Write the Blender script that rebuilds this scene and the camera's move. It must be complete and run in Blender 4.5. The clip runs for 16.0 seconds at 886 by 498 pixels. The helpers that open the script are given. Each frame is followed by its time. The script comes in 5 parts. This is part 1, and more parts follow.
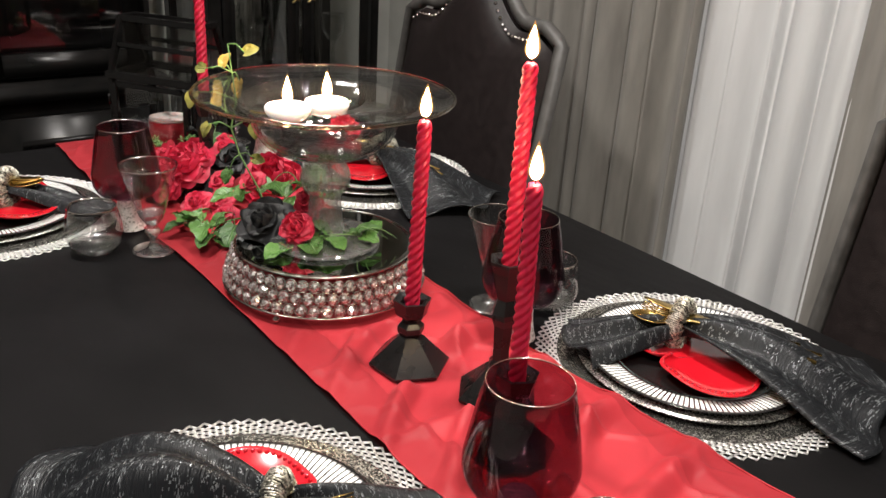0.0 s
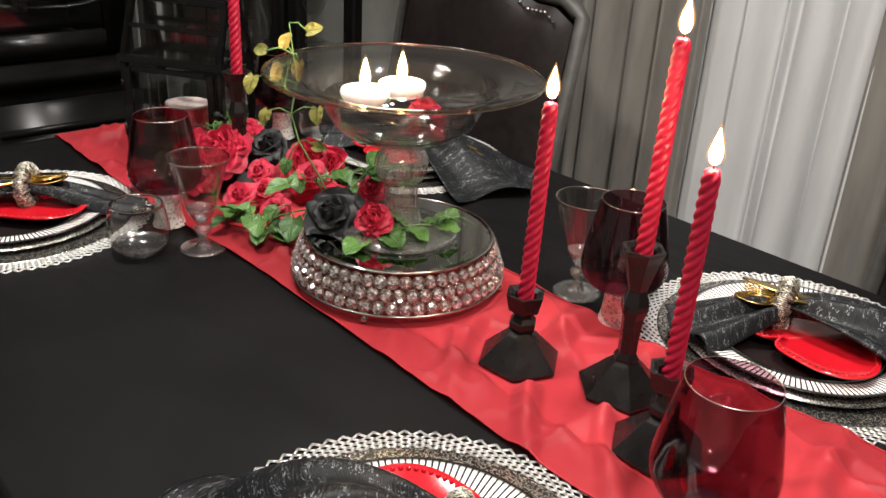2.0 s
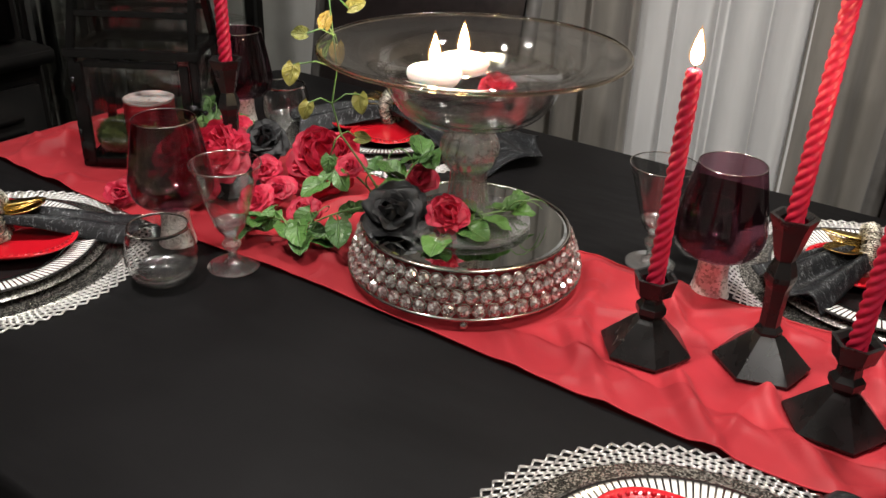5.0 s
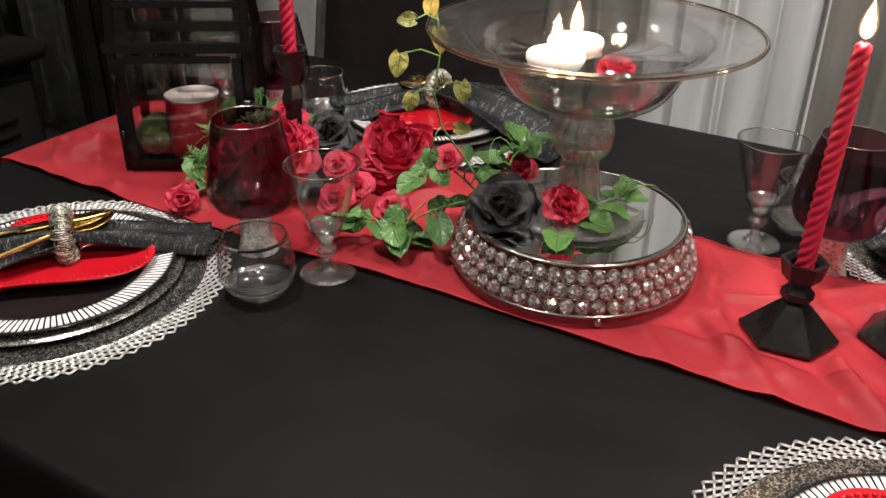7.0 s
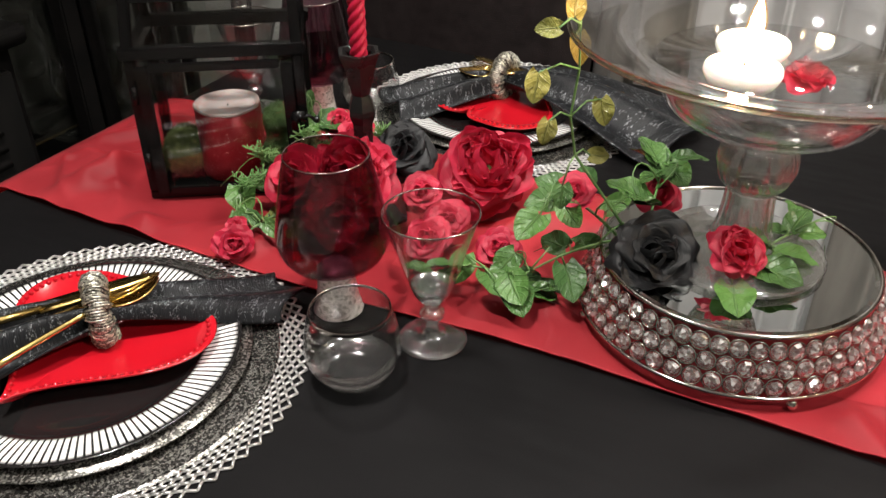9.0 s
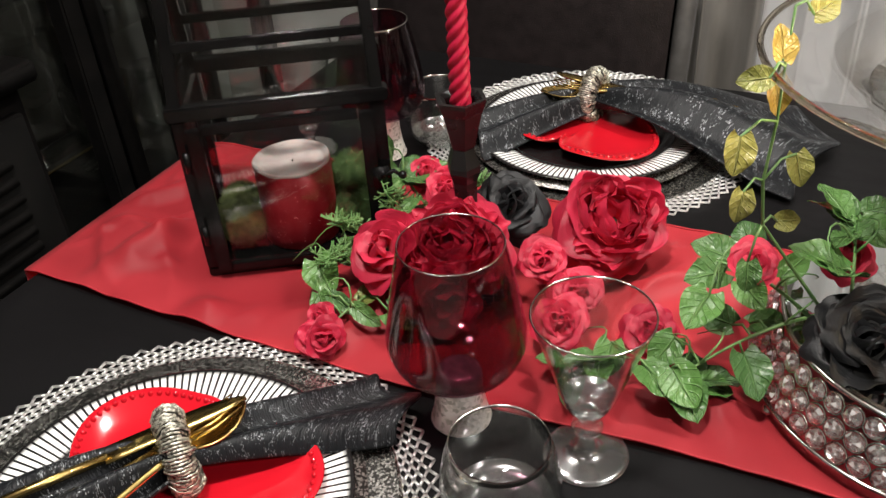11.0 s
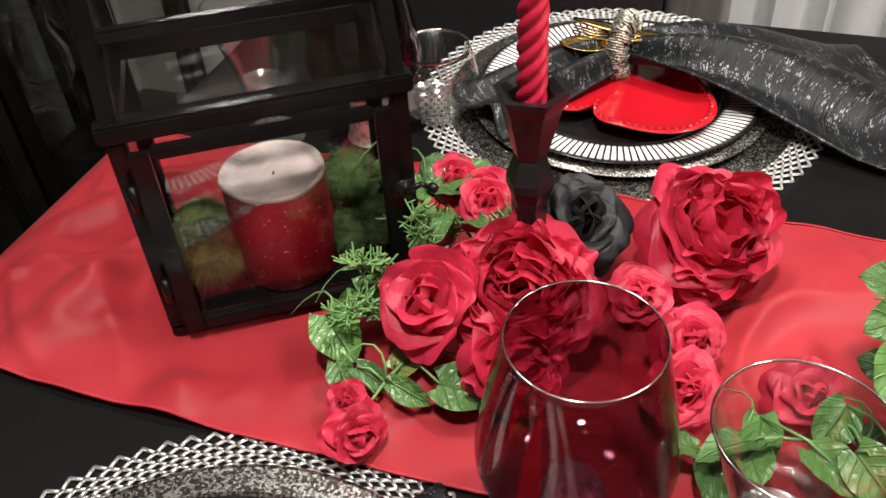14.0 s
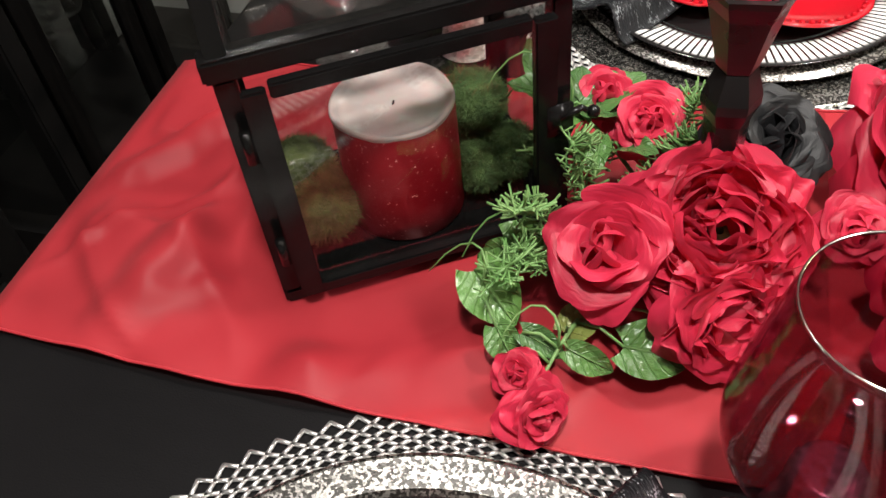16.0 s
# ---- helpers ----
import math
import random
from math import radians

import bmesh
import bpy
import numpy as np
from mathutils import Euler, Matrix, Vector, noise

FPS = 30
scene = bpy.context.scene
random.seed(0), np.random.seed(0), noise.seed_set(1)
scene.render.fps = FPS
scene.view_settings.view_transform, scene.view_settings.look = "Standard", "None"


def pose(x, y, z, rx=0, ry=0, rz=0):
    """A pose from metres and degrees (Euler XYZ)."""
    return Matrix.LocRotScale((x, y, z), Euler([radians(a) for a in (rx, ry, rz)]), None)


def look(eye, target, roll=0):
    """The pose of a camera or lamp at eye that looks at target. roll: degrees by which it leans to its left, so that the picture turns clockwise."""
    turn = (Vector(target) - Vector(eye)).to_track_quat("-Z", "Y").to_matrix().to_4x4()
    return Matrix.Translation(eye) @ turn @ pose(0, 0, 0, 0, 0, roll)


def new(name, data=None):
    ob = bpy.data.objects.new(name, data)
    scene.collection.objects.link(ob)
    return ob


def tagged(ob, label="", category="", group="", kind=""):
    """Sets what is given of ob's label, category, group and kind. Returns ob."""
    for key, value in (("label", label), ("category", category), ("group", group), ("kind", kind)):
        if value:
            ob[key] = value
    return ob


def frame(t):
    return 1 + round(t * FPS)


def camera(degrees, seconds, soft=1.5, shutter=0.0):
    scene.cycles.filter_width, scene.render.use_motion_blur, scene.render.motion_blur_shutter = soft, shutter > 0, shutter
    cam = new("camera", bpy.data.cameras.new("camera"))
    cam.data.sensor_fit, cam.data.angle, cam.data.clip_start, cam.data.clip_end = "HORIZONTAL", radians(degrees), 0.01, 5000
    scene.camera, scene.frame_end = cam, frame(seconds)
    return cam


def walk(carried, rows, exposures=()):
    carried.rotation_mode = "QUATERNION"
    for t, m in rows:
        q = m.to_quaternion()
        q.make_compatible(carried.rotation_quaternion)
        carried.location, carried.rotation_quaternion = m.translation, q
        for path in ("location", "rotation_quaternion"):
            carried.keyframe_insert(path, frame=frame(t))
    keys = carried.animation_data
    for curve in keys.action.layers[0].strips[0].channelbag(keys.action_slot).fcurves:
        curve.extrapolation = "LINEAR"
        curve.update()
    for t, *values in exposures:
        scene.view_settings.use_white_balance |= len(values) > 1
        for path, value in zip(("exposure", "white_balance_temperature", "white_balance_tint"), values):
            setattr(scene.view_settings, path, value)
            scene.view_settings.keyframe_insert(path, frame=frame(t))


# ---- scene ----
cam = camera(54.5, 16.0)
PATH = [
    (0, (-0.039, -0.011, 1.316), (0.045, 1.822, 0.521), 3.6),
    (0.5, (-0.091, 0.017, 1.311), (0.028, 1.844, 0.506), 3.6),
    (1, (-0.147, 0.027, 1.306), (0.03, 1.847, 0.496), 3.9),
    (1.5, (-0.191, 0.036, 1.298), (0.021, 1.845, 0.472), 4.2),
    (2, (-0.241, 0.07, 1.297), (0.008, 1.867, 0.455), 3.5),
    (2.5, (-0.319, 0.113, 1.287), (0.064, 1.875, 0.42), 2.1),
    (3, (-0.369, 0.144, 1.284), (0.138, 1.862, 0.393), 2.8),
    (3.5, (-0.399, 0.158, 1.283), (0.124, 1.863, 0.377), 3.1),
    (3.7, (-0.408, 0.166, 1.284), (0.111, 1.865, 0.365), 3.0),
    (5.8, (-0.586, 0.28, 1.281), (0.089, 1.921, 0.358), 1.5),
    (6, (-0.607, 0.286, 1.287), (0.078, 1.916, 0.353), 1.5),
    (6.5, (-0.646, 0.308, 1.284), (0.052, 1.926, 0.337), 1.0),
    (7, (-0.668, 0.375, 1.274), (0.063, 1.963, 0.303), 0.9),
    (7.5, (-0.694, 0.483, 1.279), (0.073, 2.035, 0.277), -0.1),
    (8, (-0.701, 0.563, 1.281), (0.069, 2.085, 0.237), -0.1),
    (8.5, (-0.709, 0.62, 1.282), (0.065, 2.122, 0.212), 0.3),
    (9, (-0.705, 0.65, 1.274), (0.054, 2.14, 0.178), -0.2),
    (9.5, (-0.705, 0.702, 1.275), (0.017, 2.18, 0.138), -1.4),
    (10, (-0.703, 0.768, 1.278), (-0.017, 2.249, 0.123), -3.2),
    (10.2, (-0.691, 0.782, 1.274), (-0.032, 2.281, 0.126), -4.5),
    (12.3, (-0.763, 0.983, 1.265), (0.14, 2.337, 0.102), -3.3),
    (12.5, (-0.753, 0.989, 1.26), (0.16, 2.326, 0.087), -3.6),
    (13, (-0.718, 1.028, 1.248), (0.22, 2.304, 0.026), -3.4),
    (13.5, (-0.71, 1.08, 1.239), (0.185, 2.336, -0.035), -3.4),
    (14, (-0.692, 1.111, 1.224), (0.153, 2.365, -0.085), -3.7),
    (14.5, (-0.674, 1.151, 1.221), (0.114, 2.388, -0.139), -3.2),
    (15, (-0.665, 1.177, 1.207), (0.048, 2.397, -0.208), -4.5),
    (15.5, (-0.685, 1.207, 1.185), (-0.012, 2.394, -0.277), -6.6),
    (16, (-0.72, 1.242, 1.182), (0.026, 2.379, -0.284), -7.3),
]
walk(cam, [(t, look(eye, target, roll)) for t, eye, target, roll in PATH],
     [(0.0, 0.22), (3.5, 0.06), (6.0, -0.10), (9.0, 0.06), (12.5, 0.28), (16.0, 0.40)])

# ---- world and lights ----
world = bpy.data.worlds.new("world")
scene.world = world
world.use_nodes = True
world.node_tree.nodes["Background"].inputs[0].default_value = (0.02, 0.02, 0.022, 1)
world.node_tree.nodes["Background"].inputs[1].default_value = 0.3

U = Vector((0.582, -0.813, 0.0))     # along the table
N = Vector((0.813, 0.582, 0.0))      # across the table, to the window
TABLE = 0.76
YAW = math.atan2(U.y, U.x)


def at(a, c, z=0.0):
    return Vector((a * U.x + c * N.x, a * U.y + c * N.y, z))


def area_lamp(name, place, size, watts, colour, aim=None):
    data = bpy.data.lights.new(name, "AREA")
    data.shape, data.size, data.energy, data.color, data.spread = "DISK", size, watts, colour, radians(150)
    ob = new(name, data)
    ob.matrix_world = look(place, aim if aim else (place[0], place[1], 0.0))
    return ob


# Spots out of view; the last is fill added for the cabinet end.
LAMPS = [(-0.75, 1.15, 2.36), (0.30, 0.95, 2.36), (-0.10, -0.35, 2.36), (-0.38, 1.95, 2.36)]
for place, watts in zip(LAMPS, (18.5, 18.0, 18.0, 5.0)):
    area_lamp("ceiling_spot", place, 0.16, watts, (1.0, 0.95, 0.90))

# ---- materials ----


def material(name):
    m = bpy.data.materials.new(name)
    m.use_nodes = True
    t = m.node_tree
    return m, t, t.nodes["Principled BSDF"]


def node(t, kind, **values):
    n = t.nodes.new(kind)
    for key, value in values.items():
        n.inputs[key].default_value = value
    return n


def coords(t, scale=(1, 1, 1), kind="Object"):
    c = t.nodes.new("ShaderNodeTexCoord")
    m = node(t, "ShaderNodeMapping", Scale=scale)
    t.links.new(c.outputs[kind], m.inputs["Vector"])
    return m.outputs["Vector"]


def ramp(t, source, stops):
    r = t.nodes.new("ShaderNodeValToRGB")
    e = r.color_ramp.elements
    while len(e) < len(stops):
        e.new(0.5)
    for k, (pos, col) in enumerate(stops):
        e[k].position, e[k].color = pos, (*col, 1)
    t.links.new(source, r.inputs["Fac"])
    return r.outputs["Color"]


def bump(t, b, source, strength, distance):
    n = node(t, "ShaderNodeBump", Strength=strength, Distance=distance)
    t.links.new(source, n.inputs["Height"])
    t.links.new(n.outputs["Normal"], b.inputs["Normal"])
    return n


def noise_of(t, scale, detail=3.0, stretch=(1, 1, 1), kind="Object"):
    n = node(t, "ShaderNodeTexNoise", Scale=scale, Detail=detail)
    t.links.new(coords(t, stretch, kind), n.inputs["Vector"])
    return n


def plain(name, dark, light, rough, scale=40.0, relief=0.0, size=0.001, metal=0.0, coat=0.0, sheen=0.0, stretch=(1, 1, 1), sss=0.0):
    """Two tones by noise, roughness that varies, fine relief."""
    m, t, b = material(name)
    n = noise_of(t, scale, 4.0, stretch)
    t.links.new(ramp(t, n.outputs["Fac"], [(0.3, dark), (0.7, light)]), b.inputs["Base Color"])
    fine = noise_of(t, scale * 9, 2.0, stretch)
    rr = node(t, "ShaderNodeMapRange")
    rr.inputs["To Min"].default_value, rr.inputs["To Max"].default_value = max(0.02, rough * 0.8), min(1, rough * 1.2)
    t.links.new(n.outputs["Fac"], rr.inputs["Value"])
    t.links.new(rr.outputs["Result"], b.inputs["Roughness"])
    b.inputs["Metallic"].default_value = metal
    b.inputs["Coat Weight"].default_value = coat
    b.inputs["Coat Roughness"].default_value = 0.05
    b.inputs["Sheen Weight"].default_value = sheen
    b.inputs["Subsurface Weight"].default_value = sss
    b.inputs["Subsurface Radius"].default_value = (0.012, 0.004, 0.003)
    b.inputs["Subsurface Scale"].default_value = 0.5
    if relief:
        bump(t, b, fine.outputs["Fac"], relief, size)
    return m


def glass(name, tint, ior=1.45, rough=0.0):
    m, t, b = material(name)
    b.inputs["Base Color"].default_value = (*tint, 1)
    b.inputs["Transmission Weight"].default_value = 1.0
    b.inputs["IOR"].default_value = ior
    b.inputs["Roughness"].default_value = rough
    return m


def pane_glass(name, gloss=0.05, tint=(0.97, 0.98, 0.97), rough=0.02, power=5.0, haze=0.0):
    """A flat pane: clear, with a reflection that grows towards grazing sight."""
    m, t, b = material(name)
    t.nodes.remove(b)
    tr = node(t, "ShaderNodeBsdfTransparent", Color=(*tint, 1))
    gl = node(t, "ShaderNodeBsdfGlossy", Roughness=rough)
    mix = node(t, "ShaderNodeMixShader")
    lw = node(t, "ShaderNodeLayerWeight", Blend=0.5)
    p = t.nodes.new("ShaderNodeMath")
    p.operation, p.inputs[1].default_value = "POWER", power
    q = t.nodes.new("ShaderNodeMath")
    q.operation, q.inputs[1].default_value, q.inputs[2].default_value = "MULTIPLY_ADD", 0.9, gloss
    t.links.new(lw.outputs["Facing"], p.inputs[0])
    t.links.new(p.outputs[0], q.inputs[0])
    t.links.new(q.outputs[0], mix.inputs[0])
    t.links.new(tr.outputs[0], mix.inputs[1])
    if haze:
        # pale diffuse share, in place of the light that clear glass gathers
        haze_noise = noise_of(t, 22.0, 4.0)
        haze_white = node(t, "ShaderNodeBsdfDiffuse", Color=(0.9, 0.9, 0.9, 1))
        cover = node(t, "ShaderNodeMapRange")
        cover.inputs["To Min"].default_value, cover.inputs["To Max"].default_value = haze * 0.4, haze * 1.6
        t.links.new(haze_noise.outputs["Fac"], cover.inputs["Value"])
        soft = node(t, "ShaderNodeMixShader")
        t.links.new(cover.outputs["Result"], soft.inputs[0])
        t.links.new(tr.outputs[0], soft.inputs[1])
        t.links.new(haze_white.outputs[0], soft.inputs[2])
        t.links.new(soft.outputs[0], mix.inputs[1])
    t.links.new(gl.outputs[0], mix.inputs[2])
    t.links.new(mix.outputs[0], t.nodes["Material Output"].inputs["Surface"])
    return m


def cut_crystal():
    """Clear cut facets: a random white share in each paints refracted light and dark."""
    m, t, b = material("cut crystal")
    t.nodes.remove(b)
    geo = t.nodes.new("ShaderNodeNewGeometry")
    clear = node(t, "ShaderNodeBsdfTransparent", Color=(0.90, 0.86, 0.85, 1))
    painted_glint = node(t, "ShaderNodeBsdfDiffuse", Color=(0.92, 0.86, 0.84, 1))
    gloss = node(t, "ShaderNodeBsdfGlossy", Roughness=0.10, Color=(1.0, 0.96, 0.94, 1))
    share = ramp(t, geo.outputs["Random Per Island"], [(0.0, (0.02, 0.02, 0.02)), (0.50, (0.10, 0.10, 0.10)), (0.72, (0.30, 0.30, 0.30)), (1.0, (0.95, 0.95, 0.95))])
    one = node(t, "ShaderNodeMixShader")
    t.links.new(share, one.inputs[0])
    t.links.new(clear.outputs[0], one.inputs[1])
    t.links.new(painted_glint.outputs[0], one.inputs[2])
    two = node(t, "ShaderNodeMixShader", Fac=0.34)
    t.links.new(one.outputs[0], two.inputs[1])
    t.links.new(gloss.outputs[0], two.inputs[2])
    t.links.new(two.outputs[0], t.nodes["Material Output"].inputs["Surface"])
    return m


def sparkle(name, base, tint, grain, rough=0.3, stretch=(1, 1, 1), metal=1.0, relief=1.0, share=0.5):
    """Metallic glitter: tiny facets that each tilt their own way."""
    m, t, b = material(name)
    v = node(t, "ShaderNodeTexVoronoi", Scale=grain)
    t.links.new(coords(t, stretch), v.inputs["Vector"])
    t.links.new(ramp(t, v.outputs["Color"], [(share, base), (min(1.0, share + 0.25), tint)]), b.inputs["Base Color"])
    b.inputs["Metallic"].default_value = metal
    b.inputs["Roughness"].default_value = rough
    bump(t, b, v.outputs["Color"], relief, 0.8 / grain)
    return m


def cloth_black():
    m, t, b = material("black tablecloth")
    n = noise_of(t, 5.0, 4.0)
    t.links.new(ramp(t, n.outputs["Fac"], [(0.3, (0.0042, 0.0040, 0.0042)), (0.75, (0.0080, 0.0076, 0.0080))]), b.inputs["Base Color"])
    b.inputs["Roughness"].default_value = 0.5
    b.inputs["Specular IOR Level"].default_value = 0.07
    w = node(t, "ShaderNodeTexNoise", Scale=900.0, Detail=1.0)
    t.links.new(coords(t, (1, 1, 1)), w.inputs["Vector"])
    soft = noise_of(t, 7.0, 2.0, (1, 2.5, 1))
    first = node(t, "ShaderNodeBump", Strength=0.25, Distance=0.012)
    t.links.new(soft.outputs["Fac"], first.inputs["Height"])
    second = bump(t, b, w.outputs["Fac"], 0.25, 0.0006)
    t.links.new(first.outputs["Normal"], second.inputs["Normal"])
    return m


def cloth_red(name, clear):
    """Thin satin: some of what lies under it shows through."""
    m, t, b = material(name)
    n = noise_of(t, 9.0, 3.0)
    t.links.new(ramp(t, n.outputs["Fac"], [(0.3, (0.39, 0.025, 0.035)), (0.7, (0.50, 0.041, 0.052))]), b.inputs["Base Color"])
    b.inputs["Roughness"].default_value = 0.46
    b.inputs["Specular IOR Level"].default_value = 0.22
    b.inputs["Sheen Weight"].default_value = 0.08
    b.inputs["Sheen Tint"].default_value = (1.0, 0.55, 0.55, 1)
    w = node(t, "ShaderNodeTexWave", Scale=450.0, Distortion=0.6)
    t.links.new(coords(t), w.inputs["Vector"])
    crease = noise_of(t, 7.0, 2.0, (1, 1.5, 1))
    first = node(t, "ShaderNodeBump", Strength=0.22, Distance=0.02)
    t.links.new(crease.outputs["Fac"], first.inputs["Height"])
    weave = bump(t, b, w.outputs["Fac"], 0.12, 0.0004)
    t.links.new(first.outputs["Normal"], weave.inputs["Normal"])
    tr = node(t, "ShaderNodeBsdfTransparent", Color=(1.0, 0.12, 0.12, 1))
    mix = node(t, "ShaderNodeMixShader", Fac=clear)
    out = t.nodes["Material Output"]
    t.links.new(b.outputs[0], mix.inputs[1])
    t.links.new(tr.outputs[0], mix.inputs[2])
    t.links.new(mix.outputs[0], out.inputs["Surface"])
    return m


def napkin_cloth():
    """Charcoal weave with silver threads that come and go."""
    m, t, b = material("charcoal lurex cloth")
    cell = t.nodes.new("ShaderNodeVectorMath")
    cell.operation = "FLOOR"
    t.links.new(coords(t, (310, 74, 1), "UV"), cell.inputs[0])
    dots = t.nodes.new("ShaderNodeTexWhiteNoise")
    t.links.new(cell.outputs[0], dots.inputs["Vector"])
    one = t.nodes.new("ShaderNodeSeparateColor")
    t.links.new(dots.outputs["Color"], one.inputs[0])
    patch = noise_of(t, 1.0, 2.0, (30, 7, 1), "UV")
    mul = t.nodes.new("ShaderNodeMath")
    mul.operation = "MULTIPLY"
    t.links.new(one.outputs[0], mul.inputs[0])
    band = node(t, "ShaderNodeMapRange")
    for key, value in (("From Min", 0.38), ("From Max", 0.62), ("To Min", 0.62), ("To Max", 1.0)):
        band.inputs[key].default_value = value
    t.links.new(patch.outputs["Fac"], band.inputs["Value"])
    t.links.new(band.outputs["Result"], mul.inputs[1])
    mask = ramp(t, mul.outputs[0], [(0.72, (0, 0, 0)), (0.86, (0.65, 0.65, 0.65))])
    mix = t.nodes.new("ShaderNodeMix")
    mix.data_type = "RGBA"
    mix.inputs["A"].default_value = (0.0080, 0.0088, 0.0102, 1)
    mix.inputs["B"].default_value = (0.30, 0.32, 0.33, 1)
    t.links.new(mask, mix.inputs["Factor"])
    t.links.new(mix.outputs["Result"], b.inputs["Base Color"])
    t.links.new(mask, b.inputs["Metallic"])
    b.inputs["Roughness"].default_value = 0.38
    b.inputs["Specular IOR Level"].default_value = 0.2
    grain = noise_of(t, 1.0, 2.0, (110, 5, 1), "UV")
    first = node(t, "ShaderNodeBump", Strength=0.7, Distance=0.0016)
    t.links.new(grain.outputs["Fac"], first.inputs["Height"])
    second = bump(t, b, one.outputs[1], 0.5, 0.0008)
    t.links.new(first.outputs["Normal"], second.inputs["Normal"])
    return m


def striped_rim():
    """White rim with fine black rays, black well."""
    m, t, b = material("black and white striped china")
    sep = t.nodes.new("ShaderNodeSeparateXYZ")
    c = t.nodes.new("ShaderNodeTexCoord")
    t.links.new(c.outputs["Object"], sep.inputs[0])
    ang = t.nodes.new("ShaderNodeMath")
    ang.operation = "ARCTAN2"
    t.links.new(sep.outputs["Y"], ang.inputs[0])
    t.links.new(sep.outputs["X"], ang.inputs[1])
    wave = t.nodes.new("ShaderNodeMath")
    wave.operation, wave.inputs[1].default_value = "MULTIPLY", 132.0
    t.links.new(ang.outputs[0], wave.inputs[0])
    s = t.nodes.new("ShaderNodeMath")
    s.operation = "SINE"
    t.links.new(wave.outputs[0], s.inputs[0])
    ray = ramp(t, s.outputs[0], [(0.0, (0.78, 0.78, 0.76)), (0.30, (0.015, 0.015, 0.016))])
    e = t.nodes[-1].color_ramp.elements
    e[0].position, e[1].position = 0.45, 0.62
    # the rays stop at the well
    length = t.nodes.new("ShaderNodeVectorMath")
    length.operation = "LENGTH"
    t.links.new(c.outputs["Object"], length.inputs[0])
    edge = ramp(t, length.outputs["Value"], [(0.1055, (0, 0, 0)), (0.1065, (1, 1, 1))])
    rim = ramp(t, length.outputs["Value"], [(0.1345, (1, 1, 1)), (0.1355, (0, 0, 0))])
    both = t.nodes.new("ShaderNodeMath")
    both.operation = "MULTIPLY"
    t.links.new(edge, both.inputs[0])
    t.links.new(rim, both.inputs[1])
    mix = t.nodes.new("ShaderNodeMix")
    mix.data_type = "RGBA"
    mix.inputs["A"].default_value = (0.012, 0.011, 0.011, 1)
    t.links.new(both.outputs[0], mix.inputs["Factor"])
    t.links.new(ray, mix.inputs["B"])
    t.links.new(mix.outputs["Result"], b.inputs["Base Color"])
    b.inputs["Roughness"].default_value = 0.16
    b.inputs["Coat Weight"].default_value = 0.4
    return m


def leaf_green(name, dark, light, vein):
    """Mid rib and slanting side veins, paler than the blade."""
    m, t, b = material(name)
    info = t.nodes.new("ShaderNodeObjectInfo")
    base = ramp(t, info.outputs["Random"], [(0.0, dark), (1.0, light)])
    sep = t.nodes.new("ShaderNodeSeparateXYZ")
    t.links.new(coords(t, (1, 1, 1), "UV"), sep.inputs[0])

    def calc(op, p, q=None):
        n = t.nodes.new("ShaderNodeMath")
        n.operation = op
        for k, x in enumerate((p, q)):
            if x is None:
                continue
            if isinstance(x, (int, float)):
                n.inputs[k].default_value = x
            else:
                t.links.new(x, n.inputs[k])
        return n.outputs[0]

    off = calc("ABSOLUTE", calc("SUBTRACT", sep.outputs["Y"], 0.5))
    wave = calc("SINE", calc("MULTIPLY", calc("SUBTRACT", sep.outputs["X"], calc("MULTIPLY", off, 0.7)), 36.0))
    side = calc("POWER", calc("MAXIMUM", wave, 0.0), 9.0)
    rib = calc("MAXIMUM", calc("SUBTRACT", 1.0, calc("MULTIPLY", off, 22.0)), 0.0)
    lines = calc("MAXIMUM", calc("MULTIPLY", side, 0.30), rib)
    blot = noise_of(t, 1.0, 3.0, (4, 4, 1), "UV")
    mask = calc("MULTIPLY", calc("ADD", calc("MULTIPLY", lines, 0.42), calc("MULTIPLY", blot.outputs["Fac"], 0.34)), 0.9)
    mix = t.nodes.new("ShaderNodeMix")
    mix.data_type = "RGBA"
    t.links.new(mask, mix.inputs["Factor"])
    t.links.new(base, mix.inputs["A"])
    mix.inputs["B"].default_value = (*vein, 1)
    t.links.new(mix.outputs["Result"], b.inputs["Base Color"])
    b.inputs["Roughness"].default_value = 0.27
    swell = calc("ADD", calc("MULTIPLY", lines, -0.8), blot.outputs["Fac"])
    bump(t, b, swell, 0.8, 0.0035)
    return m


